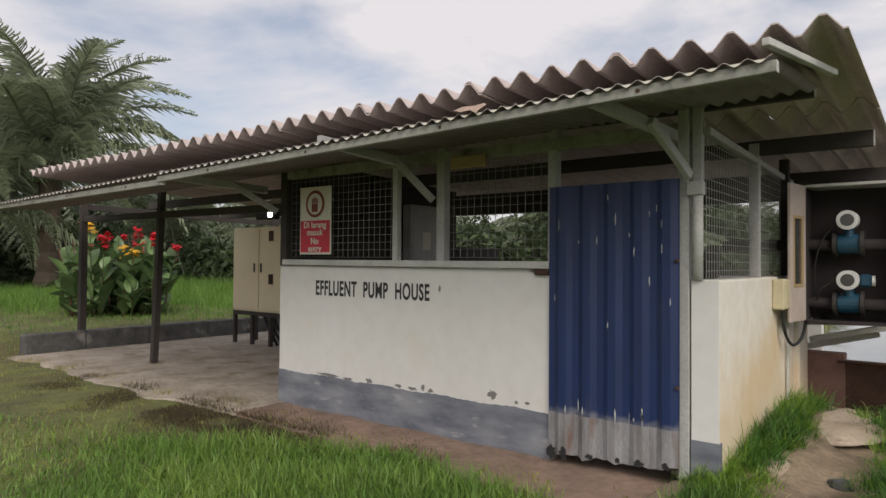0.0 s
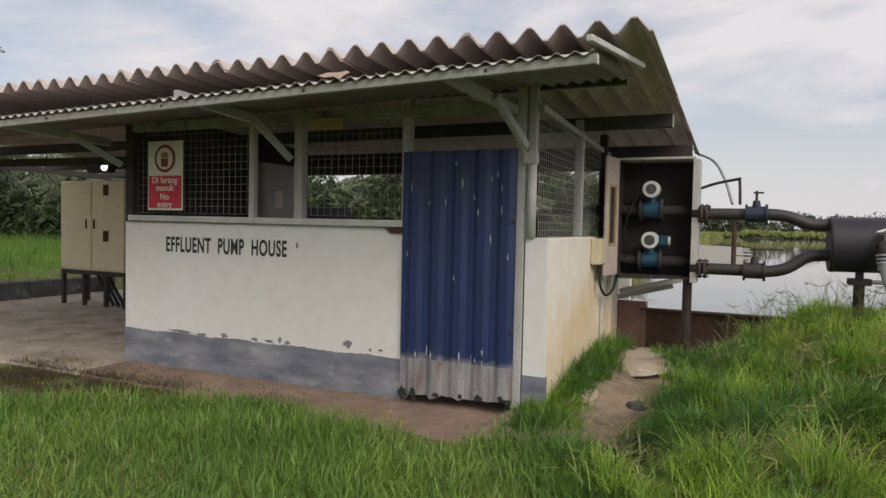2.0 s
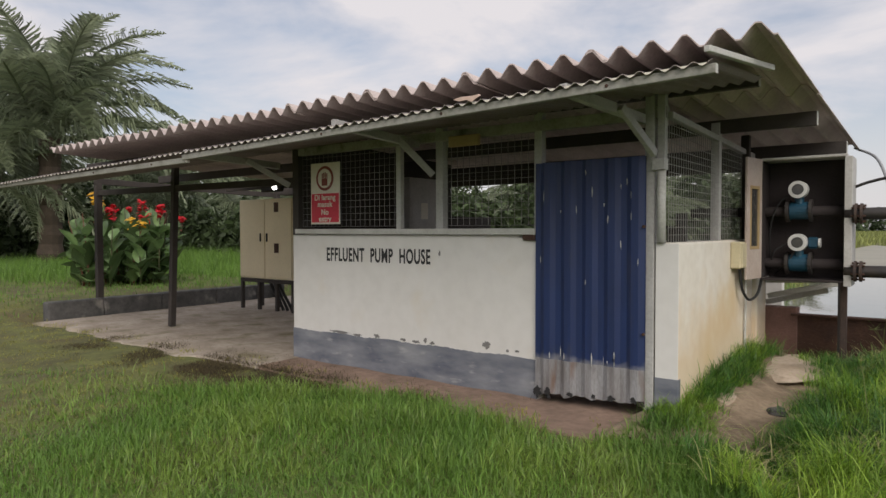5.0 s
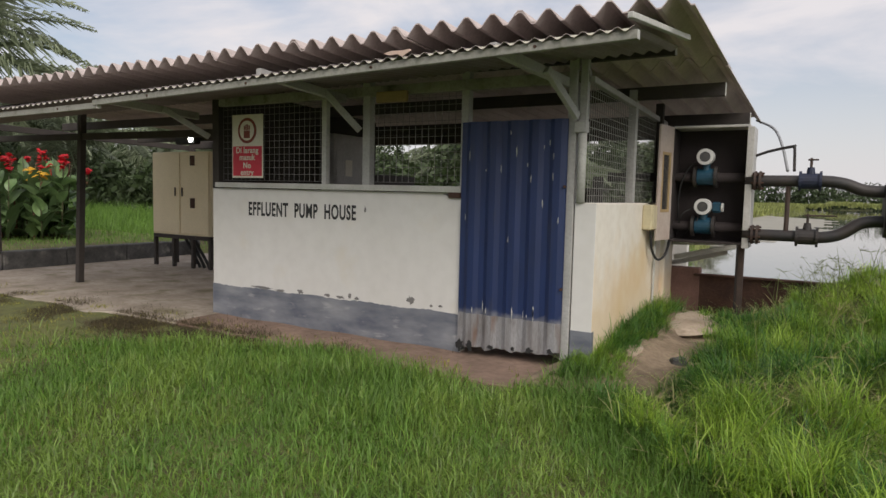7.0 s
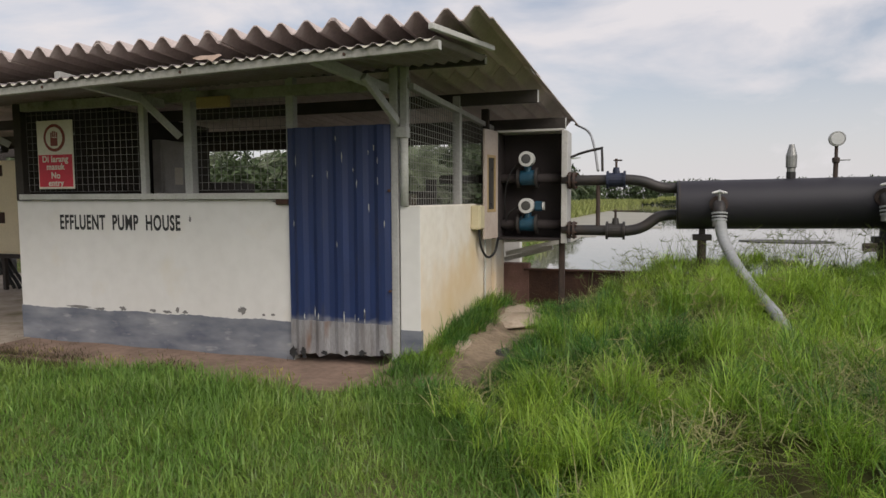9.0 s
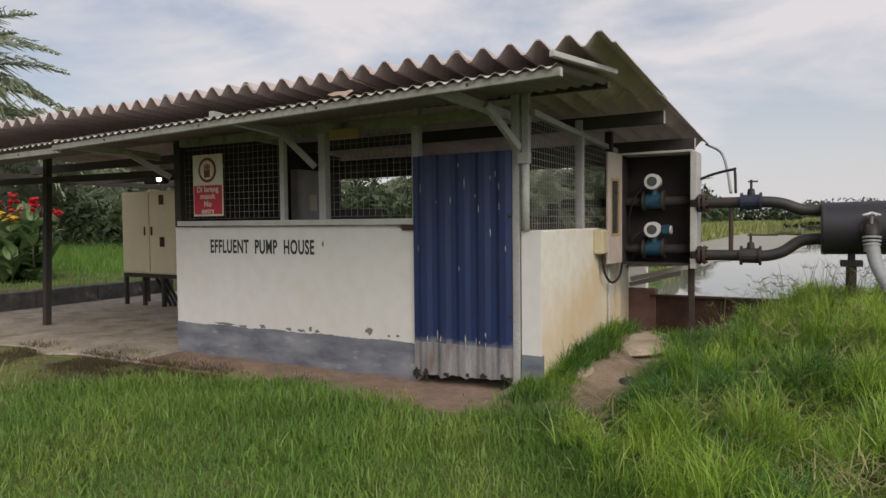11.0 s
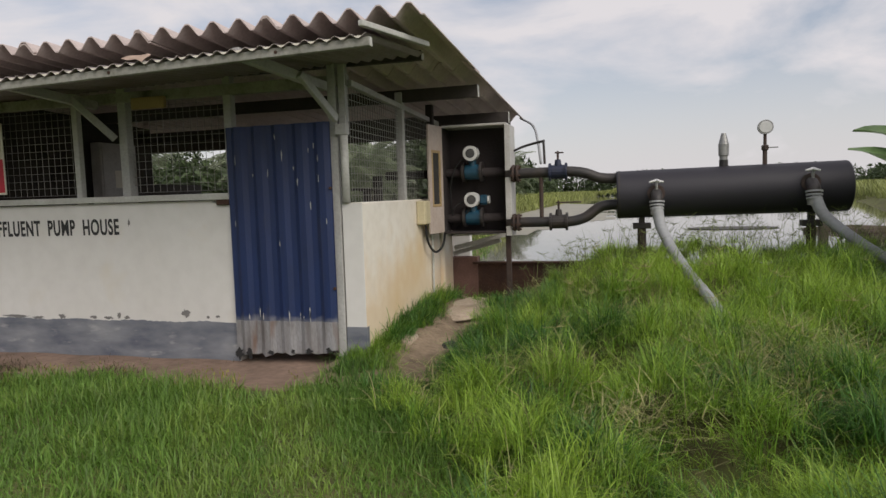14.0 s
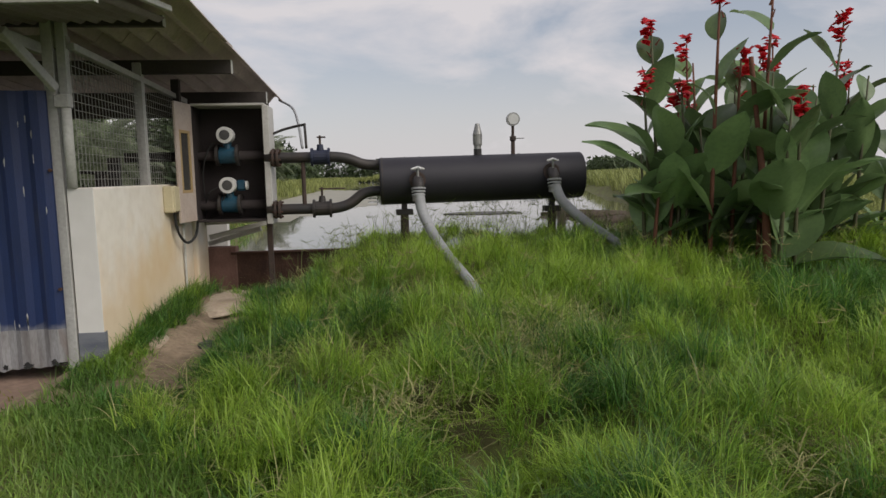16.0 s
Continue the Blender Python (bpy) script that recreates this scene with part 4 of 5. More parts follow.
for k, ctrl in enumerate(([(0.20, 2.25, 1.02), (0.26, 2.10, 1.22), (0.36, 2.12, 1.30), (0.44, 2.14, 1.33)], [(0.20, 2.28, 1.05), (0.22, 2.14, 1.45), (0.30, 2.12, 1.70), (0.42, 2.14, 1.80)],
                          [(0.24, 2.30, 1.0), (0.32, 2.16, 1.06), (0.40, 2.12, 1.16), (0.46, 2.16, 1.28)])):
    wire_run = part("cable", tube(curve_points(ctrl), 0.007, 6), M_BLACK, smooth=True)
    tagged(wire_run, "thin black signal cable inside the meter cabinet", "cable", "meter cables")

jb = thing("junction_box", "cream plastic junction box on the side wall", "junction box", (0.045, 1.63, 1.21))
part("case", box((-0.045, -0.12, -0.13), (0.05, 0.12, 0.12), 0.012), M_BOXCREAM, jb)
part("lid", box((0.05, -0.11, -0.12), (0.062, 0.11, 0.11), 0.006), M_BOXCREAM, jb)
cable = part("cable", tube(curve_points([(0.05, 1.66, 1.08), (0.06, 1.72, 0.88), (0.08, 1.92, 0.76), (0.13, 2.06, 0.82), (0.17, 2.06, 1.02)]), 0.013, 8), M_BLACK, smooth=True)
tagged(cable, "black cable looping from junction box to cabinet", "cable")
cable2 = part("cable", tube(curve_points([(0.02, 2.0, 1.1), (0.025, 2.02, 0.8), (0.02, 2.03, 0.4), (0.02, 2.03, 0.2)]), 0.012, 8), M_PALETIMBER, smooth=True)
tagged(cable2, "pale conduit down the side wall", "cable")
gut = part("drain_pipe", tube(curve_points([(0.74, 4.2, 2.41), (0.98, 3.6, 2.24), (1.12, 2.9, 1.98), (1.21, 2.35, 1.70)]), 0.015, 8), M_HOSE, smooth=True)
tagged(gut, "pale thin hose curving down from the roof edge", "hose")
vent = part("vent_pipe", tube(curve_points([(0.90, 2.30, 1.84), (1.05, 2.2, 1.885), (1.25, 2.1, 1.92), (1.27, 2.08, 1.90), (1.28, 2.07, 1.68)]), 0.014, 8), M_BLACKPIPE, smooth=True)
tagged(vent, "thin dark bleed pipe over the delivery pipe", "pipe")


# ---- delivery pipes and header tank ----
TX0, TX1, TY, TR = 2.02, 4.17, 2.10, 0.245
TZ0, TZ1 = 1.325, 1.352


def flange_pair(parent, x, y, z, r=0.095):
    for dx in (-0.022, 0.022):
        part("flange", disc((x + dx, y, z), (1, 0, 0), r, 0.022, 20), M_RUSTPIPE, parent)
    for k in range(6):
        a = k * math.pi / 3 + 0.3
        part("bolt", disc((x, y + 0.075 * math.cos(a), z + 0.075 * math.sin(a)), (1, 0, 0), 0.01, 0.11, 6), M_RUST, parent)


def delivery(z, z_tank, label, valve_mat):
    ob = thing("delivery_pipe", label, "pipe", (0, 0, 0), "delivery pipes")
    bend = [(0.86, 2.06, z), (1.35, 2.06, z), (1.55, 2.06, z), (1.70, 2.07, z + (z_tank - z) * 0.25), (1.84, 2.09, z + (z_tank - z) * 0.85),
            (1.95, 2.10, z_tank), (2.06, 2.10, z_tank)]
    part("pipe_run", tube(curve_points(bend, 6), 0.055, 16), M_BLACKPIPE, ob, smooth=True)
    flange_pair(ob, 0.97, 2.06, z)
    v = part("gate_valve", disc((1.42, 2.06, z), (1, 0, 0), 0.075, 0.16, 16, tube([(1.42, 2.06, z), (1.42, 2.06, z + 0.13)], [0.05, 0.03], 12)), valve_mat, ob)
    for dx in (-0.085, 0.085):
        part("valve_flange", disc((1.42 + dx, 2.06, z), (1, 0, 0), 0.095, 0.022, 18), valve_mat, v)
    part("spindle", tube([(1.42, 2.06, z + 0.12), (1.42, 2.06, z + 0.22)], 0.012, 8), M_RUSTPIPE, v)
    part("hand_lever", box((1.39, 2.04, z + 0.195), (1.66 if valve_mat is M_BLACKPIPE else 1.48, 2.08, z + 0.21), 0.004), M_RUSTPIPE, v)
    return ob


delivery(1.588, 1.50, "black steel pipe with a blue gate valve, upper", M_VALVEBLUE)
delivery(1.062, 1.225, "black steel pipe with a dark gate valve, lower", M_BLACKPIPE)
prop = part("pipe_prop", tube([(1.24, 2.06, 1.05), (1.24, 2.06, 1.60)], 0.022, 10), M_RUSTPIPE)
tagged(prop, "rusty upright prop between the two pipes", "pipe")

tank = thing("header_tank", "long black painted steel header tank on legs", "tank", (0, 0, 0))
a, b = Vector((TX0, TY, TZ0)), Vector((TX1, TY, TZ1))
d = (b - a).normalized()
shell = part("shell", tube([a, a + d * 0.01, a + d * 0.012, b - d * 0.012, b - d * 0.01, b], [TR - 0.006, TR, TR, TR, TR, TR - 0.006], 48), M_TANK, tank)
shell.data.polygons.foreach_set("use_smooth", [len(p.vertices) == 4 for p in shell.data.polygons])
part("end_weld", tube([a + d * 0.02, a + d * 0.035], TR + 0.004, 48), M_BLACKPIPE, tank)
for x, two in ((2.27, False), (3.86, True)):
    leg = part("leg", tube([(x, TY, -0.3), (x, TY, 0.98)], 0.045, 12), M_RUSTPIPE, tank)
    part("cradle", box((x - 0.09, TY - 0.06, 0.97), (x + 0.09, TY + 0.06, 1.03), 0.006), M_BLACKPIPE, leg)
    part("cradle_stub", box((x - 0.03, TY - 0.03, 1.02), (x + 0.03, TY + 0.03, 1.12), 0.004), M_BLACKPIPE, leg)
    if two:
        part("leg", tube([(x + 0.11, TY, -0.3), (x + 0.11, TY, 0.99)], 0.045, 12), M_CONCRETE, tank)
relief = part("relief_valve", tube([(3.06, TY, 1.56), (3.06, TY, 1.68), (3.06, TY, 1.69), (3.06, TY, 1.80), (3.06, TY, 1.86), (3.06, TY, 1.91)],
                                   [0.038, 0.038, 0.048, 0.05, 0.035, 0.022], 14), M_STEEL, tank, "dull grey air relief valve")
part("relief_stub", tube([(3.06, TY, 1.55), (3.06, TY, 1.645)], 0.042, 12), M_BLACKPIPE, tank)
stem = part("gauge_stem", tube([(3.44, TY, 1.57), (3.44, TY, 1.72), (3.44, TY, 1.73), (3.44, TY, 1.77), (3.44, TY, 1.78), (3.44, TY, 1.90)],
                               [0.022, 0.022, 0.034, 0.034, 0.016, 0.016], 10), M_RUSTPIPE, tank)
part("cock_handle", box((3.44, TY - 0.01, 1.745), (3.56, TY + 0.01, 1.755), 0.002), M_STEEL, stem)
gauge = part("pressure_gauge", disc((3.44, TY - 0.01, 1.95), (0, 1, 0), 0.07, 0.05, 28), M_STEEL, tank, "round steel pressure gauge")
part("gauge_face", disc((3.44, TY - 0.037, 1.95), (0, 1, 0), 0.056, 0.006, 28), M_METERWHITE, gauge, "pale round dial face")


def outlet(x, z, hose_ctrl, label):
    br = part("outlet", tube([(x, TY - 0.20, z + 0.055), (x, TY - 0.29, z + 0.05), (x, TY - 0.345, z + 0.01), (x, TY - 0.37, z - 0.07)], [0.05, 0.055, 0.058, 0.06], 14), M_BLACKPIPE, tank, smooth=True)
    part("saddle", disc((x, TY - 0.245, z + 0.055), (0, 1, 0), 0.085, 0.03, 18), M_RUSTPIPE, br)
    for k in range(3):
        part("outlet_collar", disc((x, TY - 0.36 - 0.004 * k, z - 0.03 - 0.032 * k), (0, 0.15, 1), 0.074 - 0.003 * k, 0.016, 18), M_HOSE, br)
    part("valve_stem", tube([(x, TY - 0.31, z + 0.06), (x, TY - 0.31, z + 0.18)], 0.014, 8), M_STEEL, br)
    for k in range(2):
        c, n = math.cos(0.4 + k * 1.57) * 0.075, math.sin(0.4 + k * 1.57) * 0.075
        part("wheel_arm", tube([(x - c, TY - 0.31 - n, z + 0.165), (x, TY - 0.31, z + 0.18), (x + c, TY - 0.31 + n, z + 0.165)], [0.008, 0.016, 0.008], 8), M_METERWHITE, br)
    line = curve_points(hose_ctrl, 9)
    h = part("hose", tube(line, [0.054 - 0.018 * i / len(line) + 0.0025 * (i % 2) for i in range(len(line))], 14), M_HOSE, smooth=True)
    part("hose_clamp", disc(Vector(hose_ctrl[0]) + Vector((0, 0, -0.05)), (0, 0, 1), 0.061, 0.05, 16), M_STEEL, h)
    return tagged(h, label, "hose", "outlet hoses")


outlet(2.40, 1.28, [(2.40, 1.73, 1.20), (2.43, 1.66, 1.02), (2.50, 1.42, 0.84), (2.60, 0.95, 0.66), (2.72, 0.35, 0.50), (2.85, -0.3, 0.26), (2.95, -0.9, 0.12)],
       "grey ribbed hose running from the tank into grass")
outlet(3.79, 1.34, [(3.79, 1.73, 1.26), (3.86, 1.64, 1.08), (4.05, 1.46, 0.88), (4.28, 1.30, 0.70), (4.55, 1.15, 0.50)],
       "grey hose falling from the tank's far outlet")

# ---- shed and interior things ----
ec = thing("electrical_cabinet", "tall cream electrical cabinet on a dark steel stand", "cabinet", (-8.95, 2.57, 0.0))
part("body", box((0, 0, 0.57), (1.5, 0.5, 2.02), 0.01), M_CREAM, ec)
for k in range(2):
    dr = part("door", box((0.02 + k * 0.74, -0.018, 0.60), (0.74 + k * 0.74, 0.0, 1.99), 0.006), M_CREAM, ec)
    part("handle", box((0.62 + k * 0.1 if k == 0 else 0.80, -0.035, 1.25), (0.645 + k * 0.1 if k == 0 else 0.83, -0.016, 1.40), 0.004), M_BLACK, dr)
for z in (1.05, 1.78):
    part("dark_plate", box((1.02, -0.026, z), (1.14, -0.017, z + 0.17), 0.003), M_RUST, ec, "brown switch plate")
part("stand_frame", box((0, 0, 0.50), (1.5, 0.05, 0.57), 0.004, box((0, 0.45, 0.50), (1.5, 0.5, 0.57), 0.004)), M_DARKWOOD, ec)
for x in (0.0, 0.5, 1.0, 1.44):
    for y in (0.0, 0.44):
        part("leg", box((x, y, 0), (x + 0.06, y + 0.06, 0.5), 0.004), M_DARKWOOD, ec)
for k in range(3):
    part("cable_loop", tube(curve_points([(0.62 + 0.12 * k, 0.2, 0.5), (0.78 + 0.12 * k, 0.15, 0.36), (0.98 + 0.12 * k, 0.15, 0.12), (1.02 + 0.12 * k, 0.18, 0.0)]), 0.028, 8), M_BLACK, ec, smooth=True)

fl = thing("floodlight", "small lit floodlight under the shed roof", "lamp", (-7.87, 2.5, 2.225))
part("housing", box((-0.42, 0.03, -0.08), (0.10, 0.16, 0.10), 0.02), M_BLACK, fl)
part("lens", disc((0.0, 0.02, 0.0), (0, 1, 0), 0.052, 0.02, 20), M_LAMP, fl, "glowing white lens")
part("bracket", box((-0.02, 0.08, 0.09), (0.02, 0.26, 0.12), 0.004), M_BLACK, fl)


def pump(x, y, label):
    ob = thing("pump", label, "pump", (x, y, 0.0), "pumps")
    part("plinth", box((-0.25, -0.55, 0), (0.25, 0.6, 0.35), 0.01), M_CONCRETE, ob)
    part("motor", disc((0, 0.28, 0.66), (0, 1, 0), 0.2, 0.5, 24), M_PUMP, ob)
    for k in range(10):
        part("fin", disc((0, 0.07 + k * 0.045, 0.66), (0, 1, 0), 0.22, 0.008, 20), M_PUMP, ob)
    part("volute", disc((0, -0.25, 0.66), (0, 1, 0), 0.26, 0.2, 24), M_PUMP, ob)
    part("shaft", disc((0, -0.05, 0.66), (0, 1, 0), 0.05, 0.4, 12), M_STEEL, ob)
    part("riser", tube([(0.1, -0.25, 0.8), (0.1, -0.25, 1.62)], 0.06, 12), M_BLACKPIPE, ob)
    part("riser_flange", disc((0.1, -0.25, 1.2), (0, 0, 1), 0.11, 0.05, 16), M_BLACKPIPE, ob)
    part("foot", box((-0.2, 0.1, 0.35), (0.2, 0.5, 0.48), 0.01), M_PUMP, ob)
    return ob


pump(-0.75, 2.4, "dark green electric pump with riser pipe")
pump(-2.1, 2.6, "dark green electric pump beside the first")
panel = thing("control_panel", "light grey control panel inside the pump house", "control panel", (-4.20, 2.1, 1.3))
part("case", box((-0.06, -0.32, 0), (0.08, 0.32, 0.86), 0.01), M_CABGREY, panel)
part("panel_door", box((0.08, -0.29, 0.04), (0.092, 0.29, 0.82), 0.004), M_CABGREY, panel)
part("notice", box((0.092, -0.10, 0.30), (0.095, 0.05, 0.52), 0.001), M_SIGNWHITE, panel, "pale paper notice")
wheel = thing("valve_stand", "dark valve stand with hand wheel by side wall", "valve", (-0.55, 1.55, 0.0))
part("column", tube([(0, 0, 0), (0, 0, 1.45)], 0.05, 10), M_BLACKPIPE, wheel)
part("hand_wheel", tube([(0.16 * math.cos(t), 0.16 * math.sin(t), 1.47) for t in np.linspace(0, 2 * math.pi, 21)], 0.014, 6), M_BLACKPIPE, wheel)
for k in range(3):
    part("spoke", tube([(0, 0, 1.45), (0.16 * math.cos(k * 2.09), 0.16 * math.sin(k * 2.09), 1.47)], 0.01, 6), M_BLACKPIPE, wheel)


# ---- cannas ----
def canna_leaf_mesh(length, width, droop, seed):
    rnd = random.Random(seed)
    v, f = [], []
    n, w = 9, 4
    fold = rnd.uniform(0.15, 0.4)
    for i in range(n + 1):
        t = i / n
        half = width / 2 * max(0.03, math.sin(math.pi * min(1, 0.04 + 0.96 * t ** 0.85)) ** 0.75) * (1 if t < 0.98 else 0.2)
        x = length * (t - 0.25 * droop * t * t)
        z = length * (0.18 * t - droop * 0.55 * t * t)
        for k in range(-w // 2, w // 2 + 1):
            s = k / (w / 2)
            v.append((x, s * half, z + abs(s) * half * fold + 0.012 * length * math.sin(9 * t + 3 * s + seed)))
    for i in range(n):
        for k in range(w):
            a = i * (w + 1) + k
            f.append((a, a + 1, a + w + 2, a + w + 1))
    me = bpy.data.meshes.new("leaf")
    me.from_pydata(v, [], f)
    me.materials.append(M_LEAF)
    me.polygons.foreach_set("use_smooth", [True] * len(f))
    return me


LEAVES = [canna_leaf_mesh(random.Random(k).uniform(0.46, 0.62), random.Random(k + 50).uniform(0.22, 0.32), random.Random(k + 90).uniform(0.1, 0.9), k) for k in range(9)]


def flower_mesh(seed, mat):
    rnd = random.Random(seed)
    v, f = [], []
    for k in range(11):
        a, up = rnd.uniform(0, 6.28), rnd.uniform(-0.3, 1.0)
        d = Vector((math.cos(a), math.sin(a), up)).normalized()
        s = d.cross(Vector((0, 0, 1))).normalized()
        o = Vector((rnd.uniform(-0.03, 0.03), rnd.uniform(-0.03, 0.03), rnd.uniform(-0.05, 0.06)))
        l, w = rnd.uniform(0.06, 0.105), rnd.uniform(0.032, 0.055)
        i = len(v)
        for p in (o, o + d * l * 0.5 + s * w, o + d * l + Vector((0, 0, -0.02)), o + d * l * 0.5 - s * w, o + d * l * 0.55 + Vector((0, 0, 0.015))):
            v.append(tuple(p))
        f += [(i, i + 1, i + 4), (i + 1, i + 2, i + 4), (i + 2, i + 3, i + 4), (i + 3, i, i + 4)]
    me = bpy.data.meshes.new("flower")
    me.from_pydata(v, [], f)
    me.materials.append(mat)
    return me


FLOWERS = [flower_mesh(k, M_RED) for k in range(4)]
YELLOW = flower_mesh(9, M_YELLOW)


def canna(x, y, z, stalks, radius, height, seed, label, leaves=6, yellow=0, tall=0.5, size=1.0, low=0.12, high=0.74, bloom=1.1):
    rnd = random.Random(seed)
    ob = thing("canna_plant", label, "plant", (x, y, z), "canna plants")
    for k in range(stalks):
        a, r = rnd.uniform(0, 6.28), radius * math.sqrt(rnd.random())
        bx, by = r * math.cos(a), r * math.sin(a)
        lean = Vector((bx, by, 0)) * 0.22 + Vector((rnd.uniform(-0.1, 0.1), rnd.uniform(-0.1, 0.1), 0))
        h = height * rnd.uniform(0.62, 1.0)
        has_flower = rnd.random() < tall
        top = h * (1.0 if has_flower else 0.82)
        line = [Vector((bx, by, -0.05)) + lean * (t ** 1.5) + Vector((0, 0, top * t)) for t in (0, 0.25, 0.5, 0.75, 1)]
        part("stalk", tube(line, [0.022, 0.02, 0.017, 0.013, 0.008], 6), M_STEM if k % 3 else M_DRYSTEM, ob, smooth=True)
        for j in range(leaves):
            t = low + (high - low) * (j + rnd.random() * 0.6) / leaves
            p = Vector((bx, by, 0)) + lean * (t ** 1.5) + Vector((0, 0, top * t))
            lf = new("leaf", rnd.choice(LEAVES))
            lf.parent = ob
            sc = rnd.uniform(0.65, 1.2) * (1.12 - 0.42 * t) * size
            lf.matrix_basis = (Matrix.Translation(p) @ pose(0, 0, 0, rnd.uniform(-25, 25), -rnd.uniform(0 + 35 * t, 70), j * 137 + rnd.uniform(-40, 40))
                               @ Matrix.Diagonal((sc, sc * rnd.uniform(0.8, 1.15), sc, 1)))
        if has_flower:
            for j in range(rnd.choice((1, 2, 2))):
                fw = new("flower", YELLOW if k < yellow else rnd.choice(FLOWERS))
                fw.parent = ob
                fw.matrix_basis = pose(line[-1].x + rnd.uniform(-0.05, 0.05), line[-1].y + rnd.uniform(-0.05, 0.05), line[-1].z - j * 0.1 * bloom, 0, 0, rnd.uniform(0, 360)) @ Matrix.Diagonal((bloom, bloom, bloom, 1))
            for j in range(4):
                p = line[-1] + Vector((rnd.uniform(-0.04, 0.04), rnd.uniform(-0.04, 0.04), rnd.uniform(-0.3, 0.08)))
                part("bud", tube([p, p + Vector((rnd.uniform(-0.05, 0.05), rnd.uniform(-0.05, 0.05), 0.06))], [0.012, 0.004], 5), M_DRYSTEM, ob)
    return ob


canna(5.35, 1.0, 0.42, 24, 0.80, 2.55, 21, "broad-leaved canna clump with red flowers on the bank", leaves=7, tall=0.42, size=1.2, low=0.08, high=0.9)
canna(6.3, 1.4, 0.42, 15, 0.65, 2.35, 22, "broad-leaved canna clump with red flowers behind the first", leaves=7, tall=0.4, size=1.2, low=0.06, high=0.9)
shoot = canna(4.56, 0.90, 0.46, 5, 0.16, 1.5, 29, "leaning canna shoot with large light green leaves", leaves=3, tall=0.0, size=1.2, low=0.25, high=0.8)
for k, (x, y, z, tilt, turn, sc) in enumerate(((-0.16, -0.05, 0.90, -22, 186, 1.25), (-0.12, 0.02, 1.08, -28, 172, 1.15), (-0.05, -0.06, 0.72, -5, 200, 0.9), (0.0, -0.1, 1.05, -55, 230, 1.0))):
    lf = new("leaf", LEAVES[k * 2])
    lf.parent = shoot
    lf.matrix_basis = pose(x, y, z, -18, tilt, turn) @ Matrix.Diagonal((sc, sc, sc, 1))
dry = part("dry_stalk", tube(curve_points([(5.28, 0.38, 0.35), (5.25, 0.40, 1.0), (5.17, 0.42, 1.7), (5.10, 0.44, 2.3)]), [0.035] * 8 + [0.028] * 8 + [0.02] * 9, 8), M_DRYSTEM, smooth=True)
tagged(dry, "tall dry red-brown plant stalk in front of cannas", "stalk")
canna(-13.6, 2.75, 0.18, 30, 1.0, 2.35, 31, "large canna clump with red and yellow flowers by the shed", leaves=10, yellow=3, tall=0.34, size=1.12, low=0.04, high=0.8, bloom=1.6)
canna(-14.4, 3.3, 0.18, 18, 0.9, 2.3, 32, "canna clump with red flowers beside the shed kerb", leaves=9, yellow=1, tall=0.3, size=1.12, low=0.04, high=0.8, bloom=1.6)


# ---- palms and far trees ----
def frond(length, seed, leaflets=64):
    """Vertices and faces of one feather frond that leaves the origin along +x and arches over."""
    rnd = random.Random(seed)
    v, f = [], []
    up, drop = rnd.uniform(0.32, 0.5), rnd.uniform(0.5, 0.78)

    def spine(t):
        return Vector((length * (0.98 * t - 0.12 * t * t), 0.04 * length * math.sin(2.2 * t + seed), length * (up * t - drop * t ** 2.2)))

    n = 10
    for i in range(n + 1):
        t = i / n
        p, w = spine(t), 0.05 * (1 - t) + 0.008
        v += [(p.x, p.y - w, p.z), (p.x, p.y + w, p.z), (p.x, p.y, p.z - w)]
        if i:
            a = (i - 1) * 3
            f += [(a, a + 1, a + 4, a + 3), (a + 1, a + 2, a + 5, a + 4), (a + 2, a, a + 3, a + 5)]
    for i in range(leaflets):
        t = 0.12 + 0.88 * i / leaflets
        p = spine(t)
        l = length * 0.19 * math.sin(math.pi * min(1, 0.22 + 0.74 * t)) * rnd.uniform(0.75, 1.15)
        for s in (-1, 1):
            d = Vector((0.6 + rnd.uniform(-0.2, 0.15), s * 0.7, rnd.uniform(-0.25, 0.5))).normalized()
            q = p + d * l * 0.5
            e = p + d * l * 0.92 + Vector((0, 0, -0.42 * l - rnd.uniform(0, 0.25) * l))
            w = Vector((0.022, 0, 0.012)) * (length / 4)
            k = len(v)
            v += [tuple(p - w), tuple(p + w), tuple(q + w), tuple(q - w), tuple(e)]
            f += [(k, k + 1, k + 2, k + 3), (k + 3, k + 2, k + 4)]
    return v, f


def oil_palm(name, trunk_h, length, count, seed, label):
    rnd = random.Random(seed)
    ob = thing(name, label, "palm tree", group="oil palms")
    b = bmesh.new()
    rows = []
    for i in range(14):
        t = i / 13
        r = 0.34 * (1.15 - 0.2 * t) * (1.12 if i % 2 else 0.94)
        rows.append((Vector((0.1 * math.sin(2 * t), 0, trunk_h * t)), r))
    tube([p for p, r in rows], [r for p, r in rows], 12, b)
    part("trunk", b, M_BARK, ob)
    data = []
    for k in range(6):
        v, f = frond(length * (0.82 + 0.06 * k), seed * 10 + k)
        me = bpy.data.meshes.new("frond")
        me.from_pydata(v, [], f)
        me.materials.append(M_FROND)
        data.append(me)
    for k in range(count):
        t = k / count
        fr = new("frond", data[rnd.randrange(6)])
        fr.parent = ob
        tilt = 22 - 92 * t ** 0.8
        fr.matrix_basis = pose(0.1, 0, trunk_h + 0.25 * t, rnd.uniform(-22, 22), tilt + rnd.uniform(-8, 8), k * 137.5 + rnd.uniform(-10, 10))
    return ob


